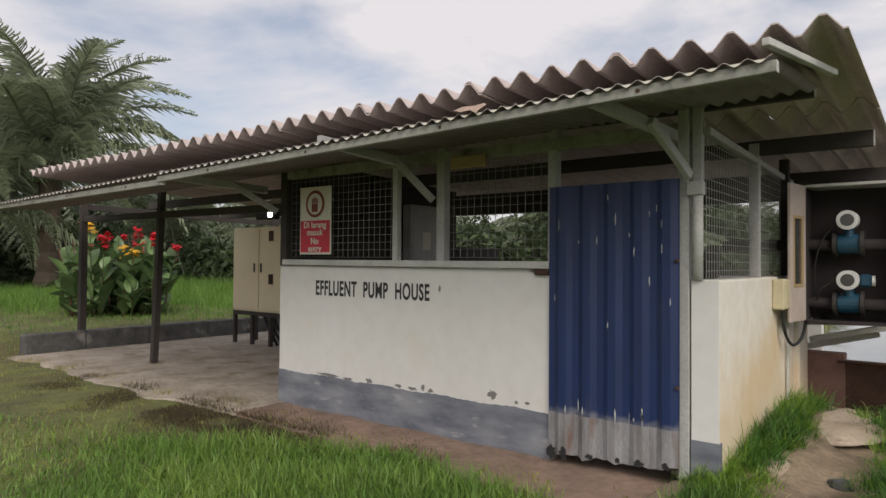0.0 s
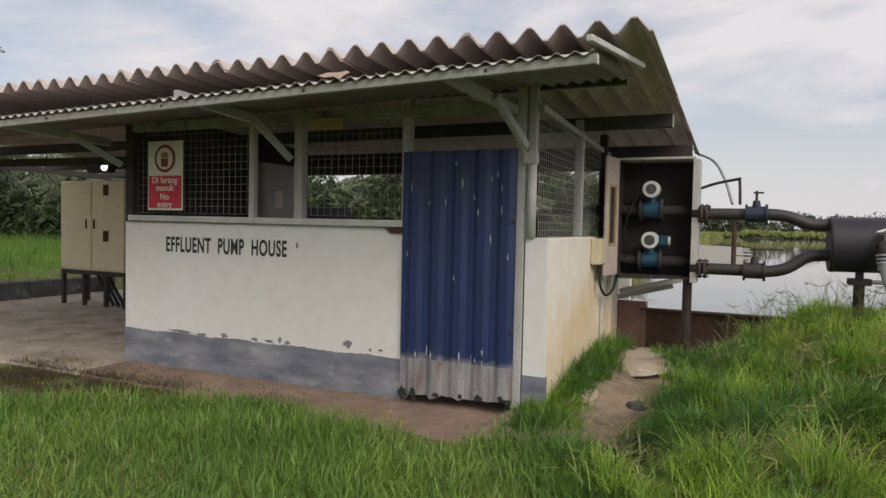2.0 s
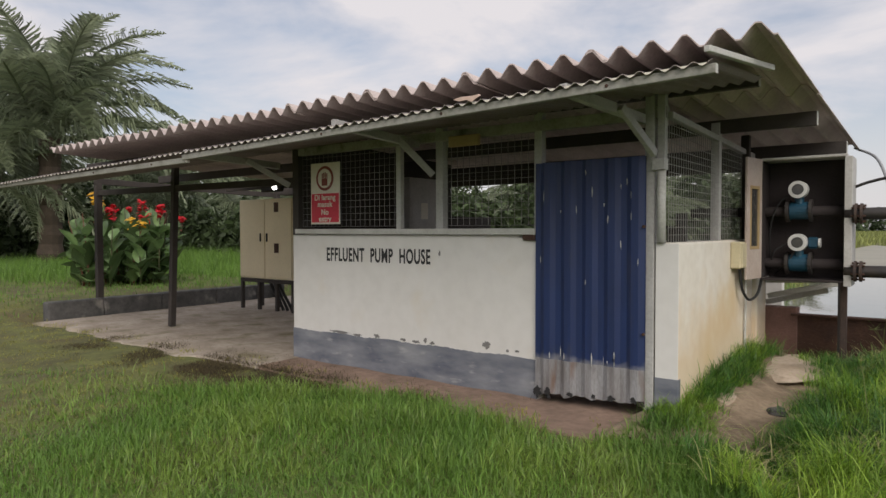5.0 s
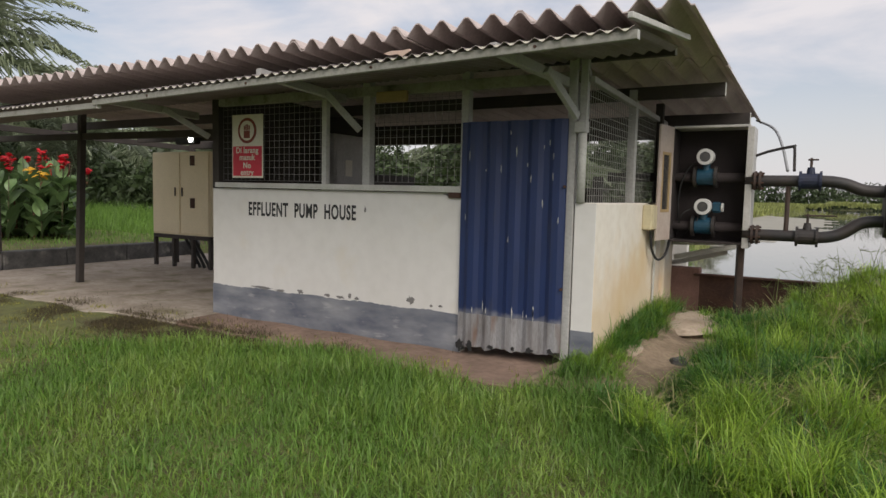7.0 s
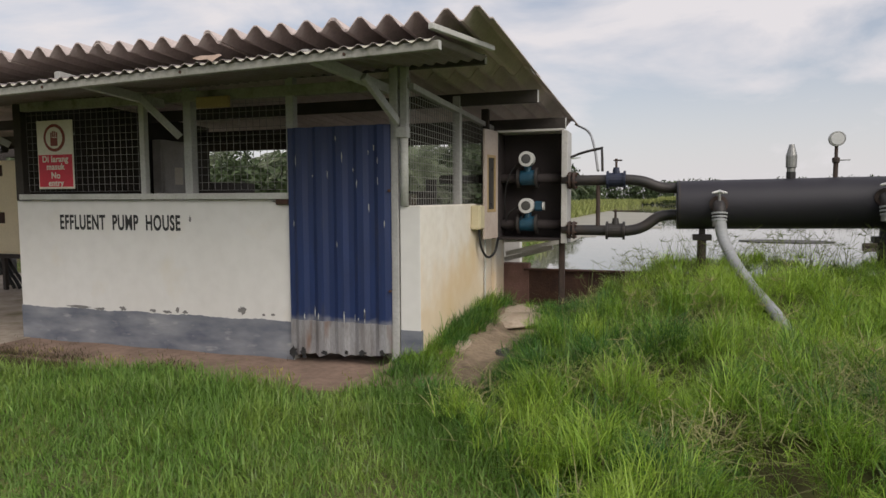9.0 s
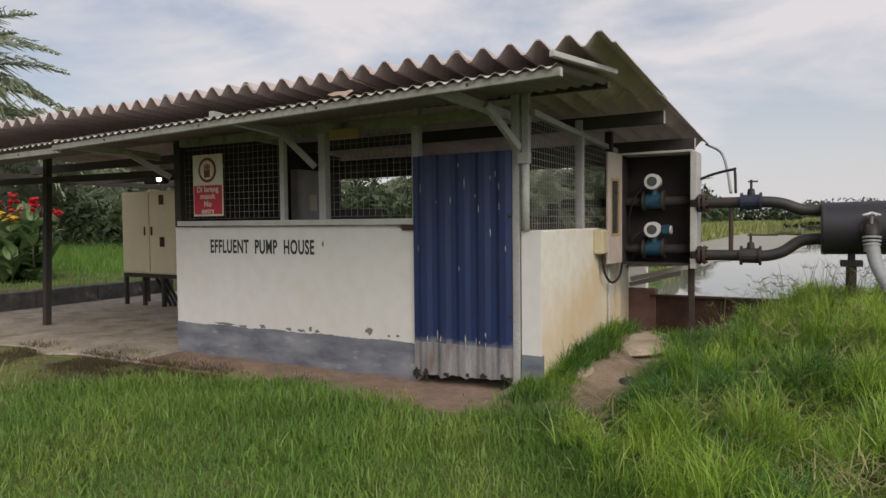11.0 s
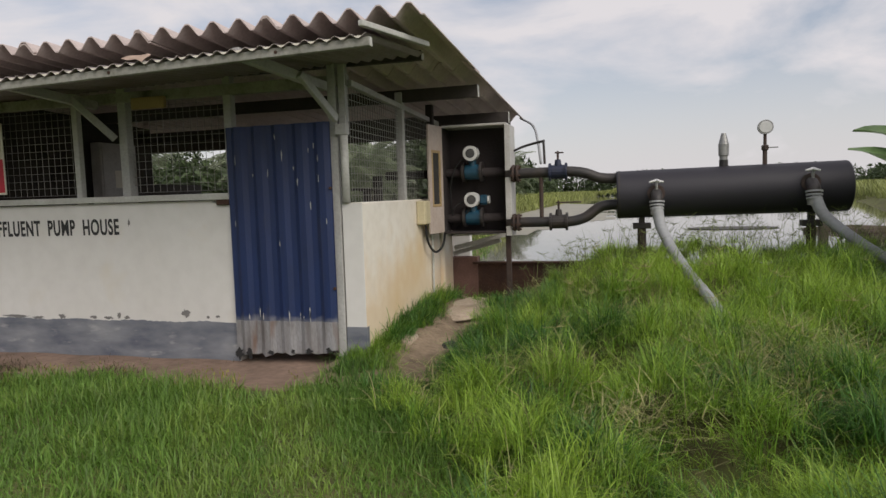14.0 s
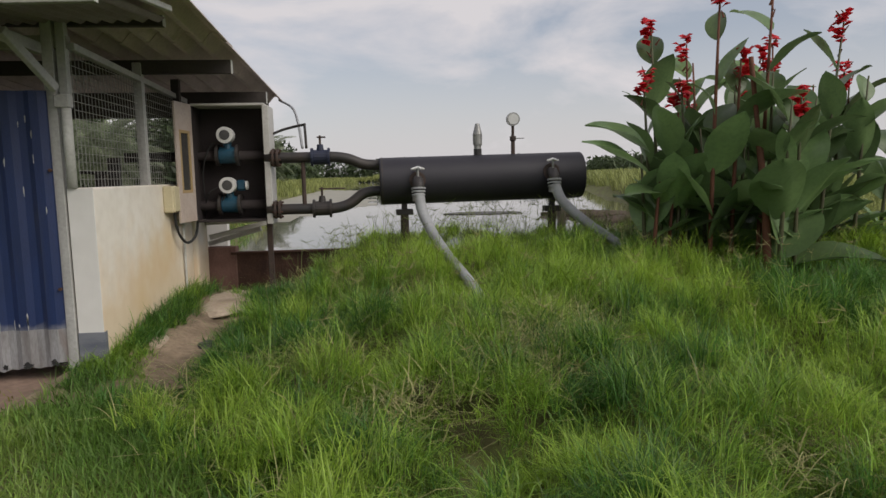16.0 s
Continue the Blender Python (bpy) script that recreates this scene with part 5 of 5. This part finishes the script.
palm = oil_palm("oil_palm", 4.3, 5.6, 44, 3, "tall oil palm with upright arching grey-green fronds")
palm.matrix_basis = pose(-23.1, 5.0, 0.35)
palm_b = oil_palm("oil_palm", 2.6, 4.6, 34, 5, "oil palm with drooping fronds behind the shed")
palm_b.matrix_basis = pose(-24.4, 3.4, 0.2)
rnd = random.Random(77)
for k, (x, y, s, src) in enumerate(((-26.5, 11.6, 1.0, palm_b), (-31, 6, 0.95, palm), (-27, 20, 0.9, palm_b), (-34, 22, 1.1, palm_b), (-22, 24, 0.85, palm_b),
                                    (-40, 16, 1.1, palm_b), (-17, 28, 0.8, palm_b), (-13, 33, 0.85, palm_b), (-9.5, 40, 0.8, palm_b), (-29, 1.5, 1.0, palm_b),
                                    (-12, 50, 1.0, palm_b), (-6.5, 17, 0.55, palm_b), (-9.5, 20, 0.66, palm_b), (-5.0, 25, 0.62, palm_b), (-12.5, 22, 0.75, palm_b), (-7.5, 31, 0.75, palm_b), (-9, 62, 0.9, palm_b), (-32, 32, 1.0, palm_b))):
    c = copy_thing(src, pose(x, y, 0.2, 0, 0, rnd.uniform(0, 360)))
    c.matrix_basis = c.matrix_basis @ Matrix.Diagonal((s, s, s, 1))


def foliage(name, spots, leaf, count, seed, mat, label, category="bushes"):
    """Leaf clumps filling uneven mounds; spots are (x, y, z, rx, ry, rz)."""
    rng = np.random.default_rng(seed)
    vs, per = [], count // len(spots)
    for x, y, z, rx, ry, rz in spots:
        u = rng.normal(size=(per, 3))
        u /= np.linalg.norm(u, axis=1)[:, None]
        rad = rng.uniform(0.35, 1.0, (per, 1)) ** 0.5
        lump = 1 + 0.25 * np.sin(4 * u[:, :1] + seed) * np.cos(5 * u[:, 1:2]) + 0.2 * np.sin(9 * u[:, 2:3] + x)
        p = u * rad * lump * (rx, ry, rz) + (x, y, z)
        a = rng.normal(size=(per, 3)) * leaf
        b = rng.normal(size=(per, 3)) * leaf * 0.5
        vs.append(np.stack([p - a, p + b, p + a, p - b], 1).reshape(-1, 3))
    v = np.concatenate(vs)
    f = np.arange(len(v)).reshape(-1, 4)
    ob = part(name, (v.tolist(), [], f.tolist()), mat)
    return tagged(ob, label, category, kind="stuff")


rnd = random.Random(5)
foliage("shrubs", [(-14 - k * 1.6 + rnd.uniform(-0.8, 0.8), 11.5 + rnd.uniform(-0.5, 3), 1.0, rnd.uniform(1.2, 1.9), 1.2, rnd.uniform(0.9, 1.6)) for k in range(16)]
        + [(-4.2 - k * 1.4 + rnd.uniform(-0.6, 0.6), 17 + rnd.uniform(0, 5), 1.6, rnd.uniform(1.0, 1.6), 1.2, rnd.uniform(1.6, 2.6)) for k in range(10)]
        # this row is added in place of the tree shadows at far left
        + [(-25 - k * 1.3, 4.5 + rnd.uniform(0, 5), 1.1, 1.6, 1.4, rnd.uniform(1.2, 2.0)) for k in range(8)],
        0.10, 70000, 2, M_LEAFDARK, "dark green shrubs behind the shed, some standing in for tree shadow")
foliage("far_woods", [(-14 - 4.0 * k + rnd.uniform(-2, 2), 45 + 2.5 * k + rnd.uniform(-4, 4), 2.2, rnd.uniform(2.5, 4.5), 3, rnd.uniform(2.0, 4.2)) for k in range(16)]
        + [(-60 - rnd.uniform(0, 12), -20 + k * 6, 3, 5, 4.5, rnd.uniform(3, 5)) for k in range(12)],
        0.32, 36000, 3, M_LEAFDARK, "dark distant plantation trees beyond the yard", "trees")
foliage("far_shore_trees", [(-14 + rnd.uniform(-4, 1), 55 + k * 3.2, 2.0 + rnd.uniform(0, 1.2), 3.4, 3.6, rnd.uniform(2.2, 4.2)) for k in range(34)]
        + [(-12 + k * 5.0 + rnd.uniform(-2, 2), 165 + rnd.uniform(-4, 10), 2.0, 5, 4, rnd.uniform(2.0, 3.8)) for k in range(18)]
        + [(62 + rnd.uniform(-6, 14) - k * 0.8, 20 + k * 8.5, 2.0, 5, 5, rnd.uniform(1.6, 3.4)) for k in range(16)],
        0.30, 72000, 4, M_LEAFDARK, "dark trees on the pond's far shore", "trees")

# logs and weed drifting by the far bank
for k in range(7):
    rr = random.Random(60 + k)
    x0, y0 = 9.6 + rr.uniform(-0.8, 0.8), 13.5 + k * 0.7
    lg = part("driftwood", tube([(0, 0, 0), (1.4, 0.2, 0.03), (3.0, 0.1, 0.0)], [0.10, 0.12, 0.07], 8), M_BARK, smooth=True)
    lg.matrix_basis = pose(x0 - 1.2, y0, WATER_Z + 0.03, 0, 0, rr.uniform(-20, 25))
    tagged(lg, "dark driftwood lying in shallow pond water", "log", "driftwood")
weed = part("weed_mat", disc((0, 0, 0), (0, 0, 1), 1.0, 0.03, 26), M_KERB)
weed.matrix_basis = pose(6.0, 20.0, WATER_Z + 0.01) @ Matrix.Diagonal((1.5, 0.8, 1, 1))
tagged(weed, "dark mat of floating pond weed", "weed")


# ---- grass ----
def grass(name, xs, ys, zs, heights, widths, mat, label, bend=0.6, seed=1, flow=None, lift=0.35, seg=4, lean=0.0):
    """Arching tapering blades of seg pieces, the last a tip."""
    rng = np.random.default_rng(seed)
    n = len(xs)
    a = rng.uniform(0, 2 * np.pi, n) if flow is None else flow + rng.normal(0, 0.8, n)
    dx, dy = np.cos(a), np.sin(a)
    twist = rng.normal(0, 0.5, n)
    sx, sy = np.cos(a + np.pi / 2 + twist) * widths, np.sin(a + np.pi / 2 + twist) * widths
    theta = lean + np.abs(rng.normal(0, lift, n))
    curl = bend * rng.uniform(0.2, 1.0, n) * 2.0
    out, up = np.zeros(n), np.full(n, -0.02)
    rings = []
    for i in range(seg + 1):
        px, py, pz = xs + dx * out, ys + dy * out, np.maximum(zs + up, zs - 0.02 + 0.012 * i)
        if i < seg:
            w = 1 - 0.55 * (i / (seg - 0.5)) ** 2
            rings += [np.stack([px - sx * w, py - sy * w, pz], -1), np.stack([px + sx * w, py + sy * w, pz], -1)]
        else:
            rings.append(np.stack([px, py, pz], -1))
        ang = theta + curl * (i / seg) ** 1.2
        out, up = out + np.sin(ang) * heights / seg, up + np.cos(ang) * heights / seg
    v = np.stack(rings, 1).reshape(-1, 3)
    m = 2 * seg + 1
    b = np.arange(n)[:, None] * m
    quads = np.concatenate([b + [2 * i, 2 * i + 1, 2 * i + 3, 2 * i + 2] for i in range(seg - 1)], 0)
    tris = b + [m - 3, m - 2, m - 1]
    me = bpy.data.meshes.new(name)
    me.vertices.add(len(v))
    me.vertices.foreach_set("co", v.astype(np.float32).ravel())
    loops = np.concatenate([quads.ravel(), tris.ravel()]).astype(np.int32)
    me.loops.add(len(loops))
    me.loops.foreach_set("vertex_index", loops)
    starts = np.concatenate([np.arange(len(quads)) * 4, len(quads) * 4 + np.arange(len(tris)) * 3]).astype(np.int32)
    me.polygons.add(len(starts))
    me.polygons.foreach_set("loop_start", starts)
    me.update(calc_edges=True)
    me.materials.append(mat)
    ob = new(name, me)
    return tagged(ob, label, "grass", kind="stuff")


def patchy(x, y, k=1.0, s=0.0):
    return 0.5 + 0.25 * np.sin(k * 2.1 * x + 1.3 * k * y + s) + 0.25 * np.sin(k * 1.1 * y - 2.7 * k * x + 2 * s) * np.cos(k * 3.1 * y + s)


def bank_amount(x, y):
    d = (x - 0.5) * 0.76 + (y + 1.0) * 0.65
    return smoothstep(-0.35, 0.6, d + 0.2 * np.sin(3 * x + y)) * smoothstep(0.3, 0.9, x + 0.3 * np.clip(-y, 0, 4))


def clear_of_things(x, y):
    inside = (x > -10.3) & (x < 0.02) & (y > np.where(x > -0.2, -0.02, np.where(x > -2.9, -0.62, -0.78))) & (y < 4.6)
    path = (np.abs(x - (0.46 + 0.1 * np.sin(2.5 * y))) < 0.25 + 0.06 * np.sin(7 * y)) & (y > -0.5) & (y < 2.4)
    foot = (x > -0.75) & (x < -0.22) & (y < 0.05) & (y > -0.5)
    return ~(inside | path | foot) & (shore(x, y) < -0.1)


rng = np.random.default_rng(11)


def lawn_amount(x, y):
    edge = -0.62 + 0.45 * smoothstep(-0.5, -0.15, x) - 1.2 * smoothstep(-2.3, -6.0, x) + 0.14 * np.sin(2.3 * x) + 0.08 * np.sin(5.1 * x)
    return smoothstep(0.05, -0.4, y - edge) * (1 - 0.93 * smoothstep(-2.7, -4.6, x + 0.25 * np.sin(2.2 * y)))


def scatter(n, x0, x1, y0, y1):
    x, y = rng.uniform(x0, x1, n), rng.uniform(y0, y1, n)
    keep = clear_of_things(x, y)
    return x[keep], y[keep]


# long bank grass: mounds of drooping blades
mx, my = scatter(620, -0.2, 8.2, -4.8, 3.1)
mound_r, mound_tone, mound_h = rng.uniform(0.20, 0.38, len(mx)), rng.normal(0, 0.10, len(mx)), rng.uniform(0.7, 1.25, len(mx))
cx, cy = scatter(11000, -0.2, 8.2, -4.8, 3.1)
keep = rng.random(len(cx)) < bank_amount(cx, cy)
cx, cy = cx[keep], cy[keep]
gap = np.hypot(cx[:, None] - mx[None], cy[:, None] - my[None]) / mound_r[None]
near = gap.argmin(1)
reach = np.clip(gap[np.arange(len(cx)), near], 0, 1.3)
rise = 0.22 * np.clip(1 - reach ** 2, 0, 1) * mound_h[near]
tuft_h = rng.uniform(0.17, 0.34, len(cx)) * (0.6 + 0.4 * smoothstep(0.6, 1.4, cx)) * mound_h[near] * (1.12 - 0.58 * reach) * (1 - 0.5 * smoothstep(0.5, 2.0, cy))
tuft_dir = np.arctan2(cy - my[near], cx - mx[near])
k = 37
ox, oy = rng.normal(0, 0.04, len(cx) * k), rng.normal(0, 0.04, len(cx) * k)
x, y = np.repeat(cx, k) + ox, np.repeat(cy, k) + oy
h = np.repeat(tuft_h, k) * rng.uniform(0.55, 1.2, len(x))
base = ground_z(x, y) + np.repeat(rise, k)
lie = np.repeat(tuft_dir + rng.normal(0, 0.8, len(cx)), k) + rng.normal(0, 0.8, len(x))
tone = np.repeat(0.6 * patchy(cx, cy, 0.7, 3.0) + 0.3 * patchy(cx, cy, 2.3, 1.0) + mound_tone[near] + 0.19 - 0.16 * smoothstep(2.6, 3.6, cx) * smoothstep(0.3, -0.8, cy) - 0.15 * smoothstep(2.0, 0.8, cx) + rng.normal(0, 0.07, len(cx)), k) + rng.normal(0, 0.07, len(x))
for nm, sel, mt, lb in (("bank_grass", (tone >= 0.44) & (tone < 0.64), M_GRASS_BANK, "long lush green grass on the bank"),
                        ("dark_bank_grass", tone < 0.44, M_GRASS_DARK, "long deep green grass on the bank"),
                        ("pale_bank_grass", tone >= 0.64, M_GRASS_PALE, "long yellow-green drooping grass on the bank")):
    grass(nm, x[sel], y[sel], base[sel], h[sel], rng.uniform(0.0014, 0.0030, sel.sum()), mt, lb, 1.6, 5, lie[sel], 0.8, seg=3)

dx_, dy_ = scatter(6500, 0.6, 8.5, -4.6, 3.0)
keep = (rng.random(len(dx_)) < bank_amount(dx_, dy_)) & (patchy(dx_, dy_, 1.1, 2.0) + 0.3 * patchy(dx_, dy_, 3.0, 1.0) > 0.78)
dx_, dy_ = np.repeat(dx_[keep], 4), np.repeat(dy_[keep], 4)
dx_ = dx_ + rng.normal(0, 0.07, len(dx_))
dy_ = dy_ + rng.normal(0, 0.07, len(dy_))
grass("dry_grass", dx_, dy_, ground_z(dx_, dy_) + 0.16, rng.uniform(0.12, 0.32, len(dx_)), rng.uniform(0.0015, 0.0034, len(dx_)), M_DRY,
      "straw-coloured dry grass among the green", 1.0, 6, lift=0.6, lean=0.6)

# straw patches where the bank grass has been cut
px_, py_ = [], []
for ax, ay, ar, an in ((2.85, -1.3, 0.42, 800), (1.5, -1.0, 0.30, 350), (3.1, -0.8, 0.30, 400), (2.1, -1.8, 0.25, 250)):
    px_.append(rng.normal(ax, ar * 0.6, an))
    py_.append(rng.normal(ay, ar * 0.6, an))
px_, py_ = np.concatenate(px_), np.concatenate(py_)
grass("cut_straw", px_, py_, ground_z(px_, py_) + rng.uniform(0.16, 0.30, len(px_)), rng.uniform(0.10, 0.30, len(px_)), rng.uniform(0.0015, 0.003, len(px_)), M_DRY,
      "pale cut straw lying in the bank grass", 0.6, 16, lift=0.5, seg=3, lean=0.85)

# seed heads along the crest
sx_, sy_ = scatter(300, 1.2, 7.5, 1.5, 2.7)
grass("seed_grass", np.repeat(sx_, 4) + rng.normal(0, 0.02, len(sx_) * 4), np.repeat(sy_, 4) + rng.normal(0, 0.02, len(sx_) * 4), np.repeat(ground_z(sx_, sy_), 4) + 0.02,
      rng.uniform(0.35, 0.72, len(sx_) * 4), np.full(len(sx_) * 4, 0.0028), M_SEED, "thin seeding grass stems on the crest", 0.75, 7, lift=0.5)

def seed_heads(name, xs, ys, zs, seed, mat, label):
    """Thin leaning stems, each ending in a star of fine spikes."""
    rng_s = np.random.default_rng(seed)
    v, f = [], []

    def strip(a, b, w):
        d = (b - a).normalized()
        for side in (d.cross(Vector((0, 1, 0))).normalized() * w, d.cross(Vector((1, 0, 0))).normalized() * w):
            i = len(v)
            v.extend([tuple(a - side), tuple(a + side), tuple(b + side * 0.6), tuple(b - side * 0.6)])
            f.append((i, i + 1, i + 2, i + 3))

    for x, y, z in zip(xs, ys, zs):
        h, a = rng_s.uniform(0.28, 0.62), rng_s.uniform(0, 6.28)
        lean = Vector((math.cos(a), math.sin(a), 0)) * rng_s.uniform(0.05, 0.24)
        pts = [Vector((x, y, z)) + lean * t * t + Vector((0, 0, h * (t - 0.15 * t ** 3))) for t in (0, 0.4, 0.75, 1.0)]
        for p, q in zip(pts, pts[1:]):
            strip(p, q, 0.0016)
        for j in range(rng_s.integers(3, 7)):
            b = rng_s.uniform(0, 6.28)
            d = Vector((math.cos(b), math.sin(b), rng_s.uniform(-0.1, 1.0))).normalized() * rng_s.uniform(0.045, 0.10)
            strip(pts[-1], pts[-1] + d, 0.0019)
    ob = part(name, (v, [], f), mat)
    return tagged(ob, label, "grass", kind="stuff")


hx_, hy_ = scatter(430, 1.3, 7.2, 0.9, 2.6)
seed_heads("star_seed_grass", hx_, hy_, ground_z(hx_, hy_) + 0.05, 41, M_SEED, "star-shaped seed heads on thin stems along the crest")
hx_, hy_ = scatter(110, 1.2, 6.5, -2.2, 0.9)
keep = bank_amount(hx_, hy_) > 0.6
seed_heads("pale_seed_grass", hx_[keep], hy_[keep], ground_z(hx_[keep], hy_[keep]) + 0.02, 42, M_DRY, "pale star-shaped seed heads among the bank grass")

# lawn: dense green band near the wall, sparse and mossy further left
x, y = scatter(330000, -6.4, 4.3, -5.6, -0.1)
green = lawn_amount(x, y)
keep = (rng.random(len(x)) < green * smoothstep(-5.7, -4.5, y)) & (bank_amount(x, y) < 0.85)
x, y = x[keep], y[keep]
h = rng.uniform(0.05, 0.14, len(x)) * (0.7 + 0.7 * patchy(x, y, 1.4, 1.0)) * (1 + 0.5 * smoothstep(-2.6, -1.2, y))
tone = patchy(x, y, 1.3, 5.0) * 0.7 + 0.3 * patchy(x, y, 4.1, 2.0) + rng.normal(0, 0.12, len(x))
for nm, sel, mt, lb in (("lawn_grass", tone < 0.55, M_GRASS_LAWN, "short green lawn grass before the pump house"),
                        ("pale_lawn_grass", tone >= 0.55, M_LAWN_PALE, "short yellow-green lawn grass before the pump house")):
    grass(nm, x[sel], y[sel], ground_z(x[sel], y[sel]), h[sel], rng.uniform(0.0022, 0.0044, sel.sum()), mt, lb, 1.3, 8, seg=2, lift=0.85)

# dead clippings on the slab's edge and the turf
x, y = np.concatenate([rng.uniform(-7.5, -1.2, 26000), rng.normal(-3.9, 0.9, 16000)]), np.concatenate([rng.normal(-0.95, 0.28, 26000), rng.normal(-0.92, 0.17, 16000)])
keep = patchy(x, y, 2.2, 0.4) + rng.normal(0, 0.1, len(x)) + 0.35 * np.exp(-((x + 3.9) / 1.1) ** 2) > 0.62
x, y = x[keep], y[keep]
grass("dead_clippings", x, y, np.where(y > -0.66, 0.0, ground_z(x, y)) + 0.015, rng.uniform(0.02, 0.06, len(x)), rng.uniform(0.0015, 0.003, len(x)), M_DEAD,
      "dark dead grass clippings along the concrete edge", 1.0, 15, seg=2, lift=1.2)

x, y = rng.uniform(-14, 2.5, 130000), rng.uniform(-7.0, 0.0, 130000)
over = np.where((x > -10) & (x < -0.3), smoothstep(-0.15, -0.75, y) * np.where(y > -0.7, 0.65 * (patchy(x, y, 2.6, 4.0) + 0.4 * patchy(x, y, 7.0, 1.0) > 0.62), 1.0), 1.0)
keep = (rng.random(len(x)) < 0.8 * over) & ((y < -0.05) | (x < -10.3)) & (patchy(x, y, 1.8, 0.7) > 0.22) & (bank_amount(x, y) < 0.5) & (rng.random(len(x)) > 0.8 * lawn_amount(x, y))
x, y = x[keep], y[keep]
grass("moss_turf", x, y, np.where((x > -10) & (x < -0.4) & (y > -0.62), 0.0, ground_z(x, y)), rng.uniform(0.02, 0.055, len(x)) * (0.5 + 0.9 * patchy(x, y, 5.0, 2.0)), rng.uniform(0.003, 0.006, len(x)), M_MOSS, "low olive-brown mossy turf", 1.0, 9, seg=2)

fx, fy = rng.uniform(-0.16, 0.36, 900), rng.uniform(-0.42, 2.15, 900)
keep = (rng.random(900) < (1 - smoothstep(0.16, 0.38, fx + 0.06 * np.sin(5 * fy)))) & ((fx > 0.01) | (fy < -0.03))
fx, fy = fx[keep], fy[keep]
foot_tone = patchy(fx, fy, 3.0, 1.0) + rng.normal(0, 0.15, len(fx))
foot_h = rng.uniform(0.10, 0.30, len(fx)) * (0.55 + 0.45 * smoothstep(-0.4, 0.5, fy)) * (1.1 - 0.8 * np.clip(fx, 0, 0.4))
for nm, sel, mt, lb in (("wall_foot_grass", foot_tone >= 0.55, M_GRASS_BANK, "tall green grass along the side wall's foot"),
                        ("dark_wall_foot_grass", foot_tone < 0.55, M_GRASS_DARK, "deep green grass tufts along the side wall's foot")):
    x = np.repeat(fx[sel], 22) + rng.normal(0, 0.028, sel.sum() * 22)
    y = np.repeat(fy[sel], 22) + rng.normal(0, 0.028, sel.sum() * 22)
    x = np.where((x < 0.012) & (y > -0.03), 0.012, x)
    grass(nm, x, y, ground_z(x, y), np.repeat(foot_h[sel], 22) * rng.uniform(0.5, 1.15, len(x)), rng.uniform(0.0018, 0.0034, len(x)), mt, lb, 1.2, 10, rng.normal(-0.3, 1.3, len(x)), 0.5)

# rough grass further off
x, y = rng.uniform(-24, -10.35, 52000), rng.uniform(-6, 11, 52000)
tall = 0.12 + 0.28 * smoothstep(-13.5, -16, x + 0.3 * y) + 0.2 * smoothstep(4.5, 7, y)
keep = rng.random(len(x)) < 0.35 + 0.65 * smoothstep(1.5, 4, y + 0.2 * (-10 - x))
x, y, tall = x[keep], y[keep], tall[keep]
grass("yard_grass", x, y, ground_z(x, y), tall * rng.uniform(0.6, 1.2, len(x)), rng.uniform(0.004, 0.008, len(x)), M_GRASS_LAWN, "rough green grass beyond the shed", 0.8, 12, seg=2)
x, y = rng.uniform(-22, 0.2, 52000), 5.6 + 28 * rng.random(52000) ** 1.6
keep = shore(x, y) < -0.2
x, y = x[keep], y[keep]
grass("rear_grass", x, y, ground_z(x, y), rng.uniform(0.08, 0.22, len(x)), 0.0006 * np.hypot(x - 2, y + 5) * rng.uniform(0.6, 1.1, len(x)), M_GRASS_LAWN, "rough green grass behind the pump house", 0.8, 13, seg=2)
x, y = rng.uniform(-14, 12, 110000), rng.uniform(-14, -3.0, 110000)
keep = (rng.random(len(x)) < smoothstep(-4.4, -5.6, y)) | ((x > 4.2) & (y < -4.7)) | ((x < -6.3) & (y < -4.5))
x, y = x[keep], y[keep]
grass("outer_grass", x, y, ground_z(x, y), rng.uniform(0.06, 0.16, len(x)), rng.uniform(0.004, 0.008, len(x)), M_GRASS_LAWN, "rough green lawn around the yard", 1.0, 17, seg=2)
x, y = rng.uniform(-16, 60, 260000), 4 + 165 * rng.random(260000) ** 1.7
keep = ~((y < 14) & (x > -2.5) & (x < 4)) & (shore(x, y) < -0.1) & (shore(x, y) > -9) & ~((x > -10.4) & (x < 0.3) & (y < 6))
x, y = x[keep], y[keep]
far = np.hypot(x - 2, y + 5)
grass("shore_grass", x, y, ground_z(x, y), rng.uniform(0.25, 0.7, len(x)) * np.clip(far / 22, 0.5, 1.5), 0.0011 * far * rng.uniform(0.6, 1.2, len(x)), M_SHORE,
      "rough yellow-green grass on the pond banks", 0.7, 14, seg=2)
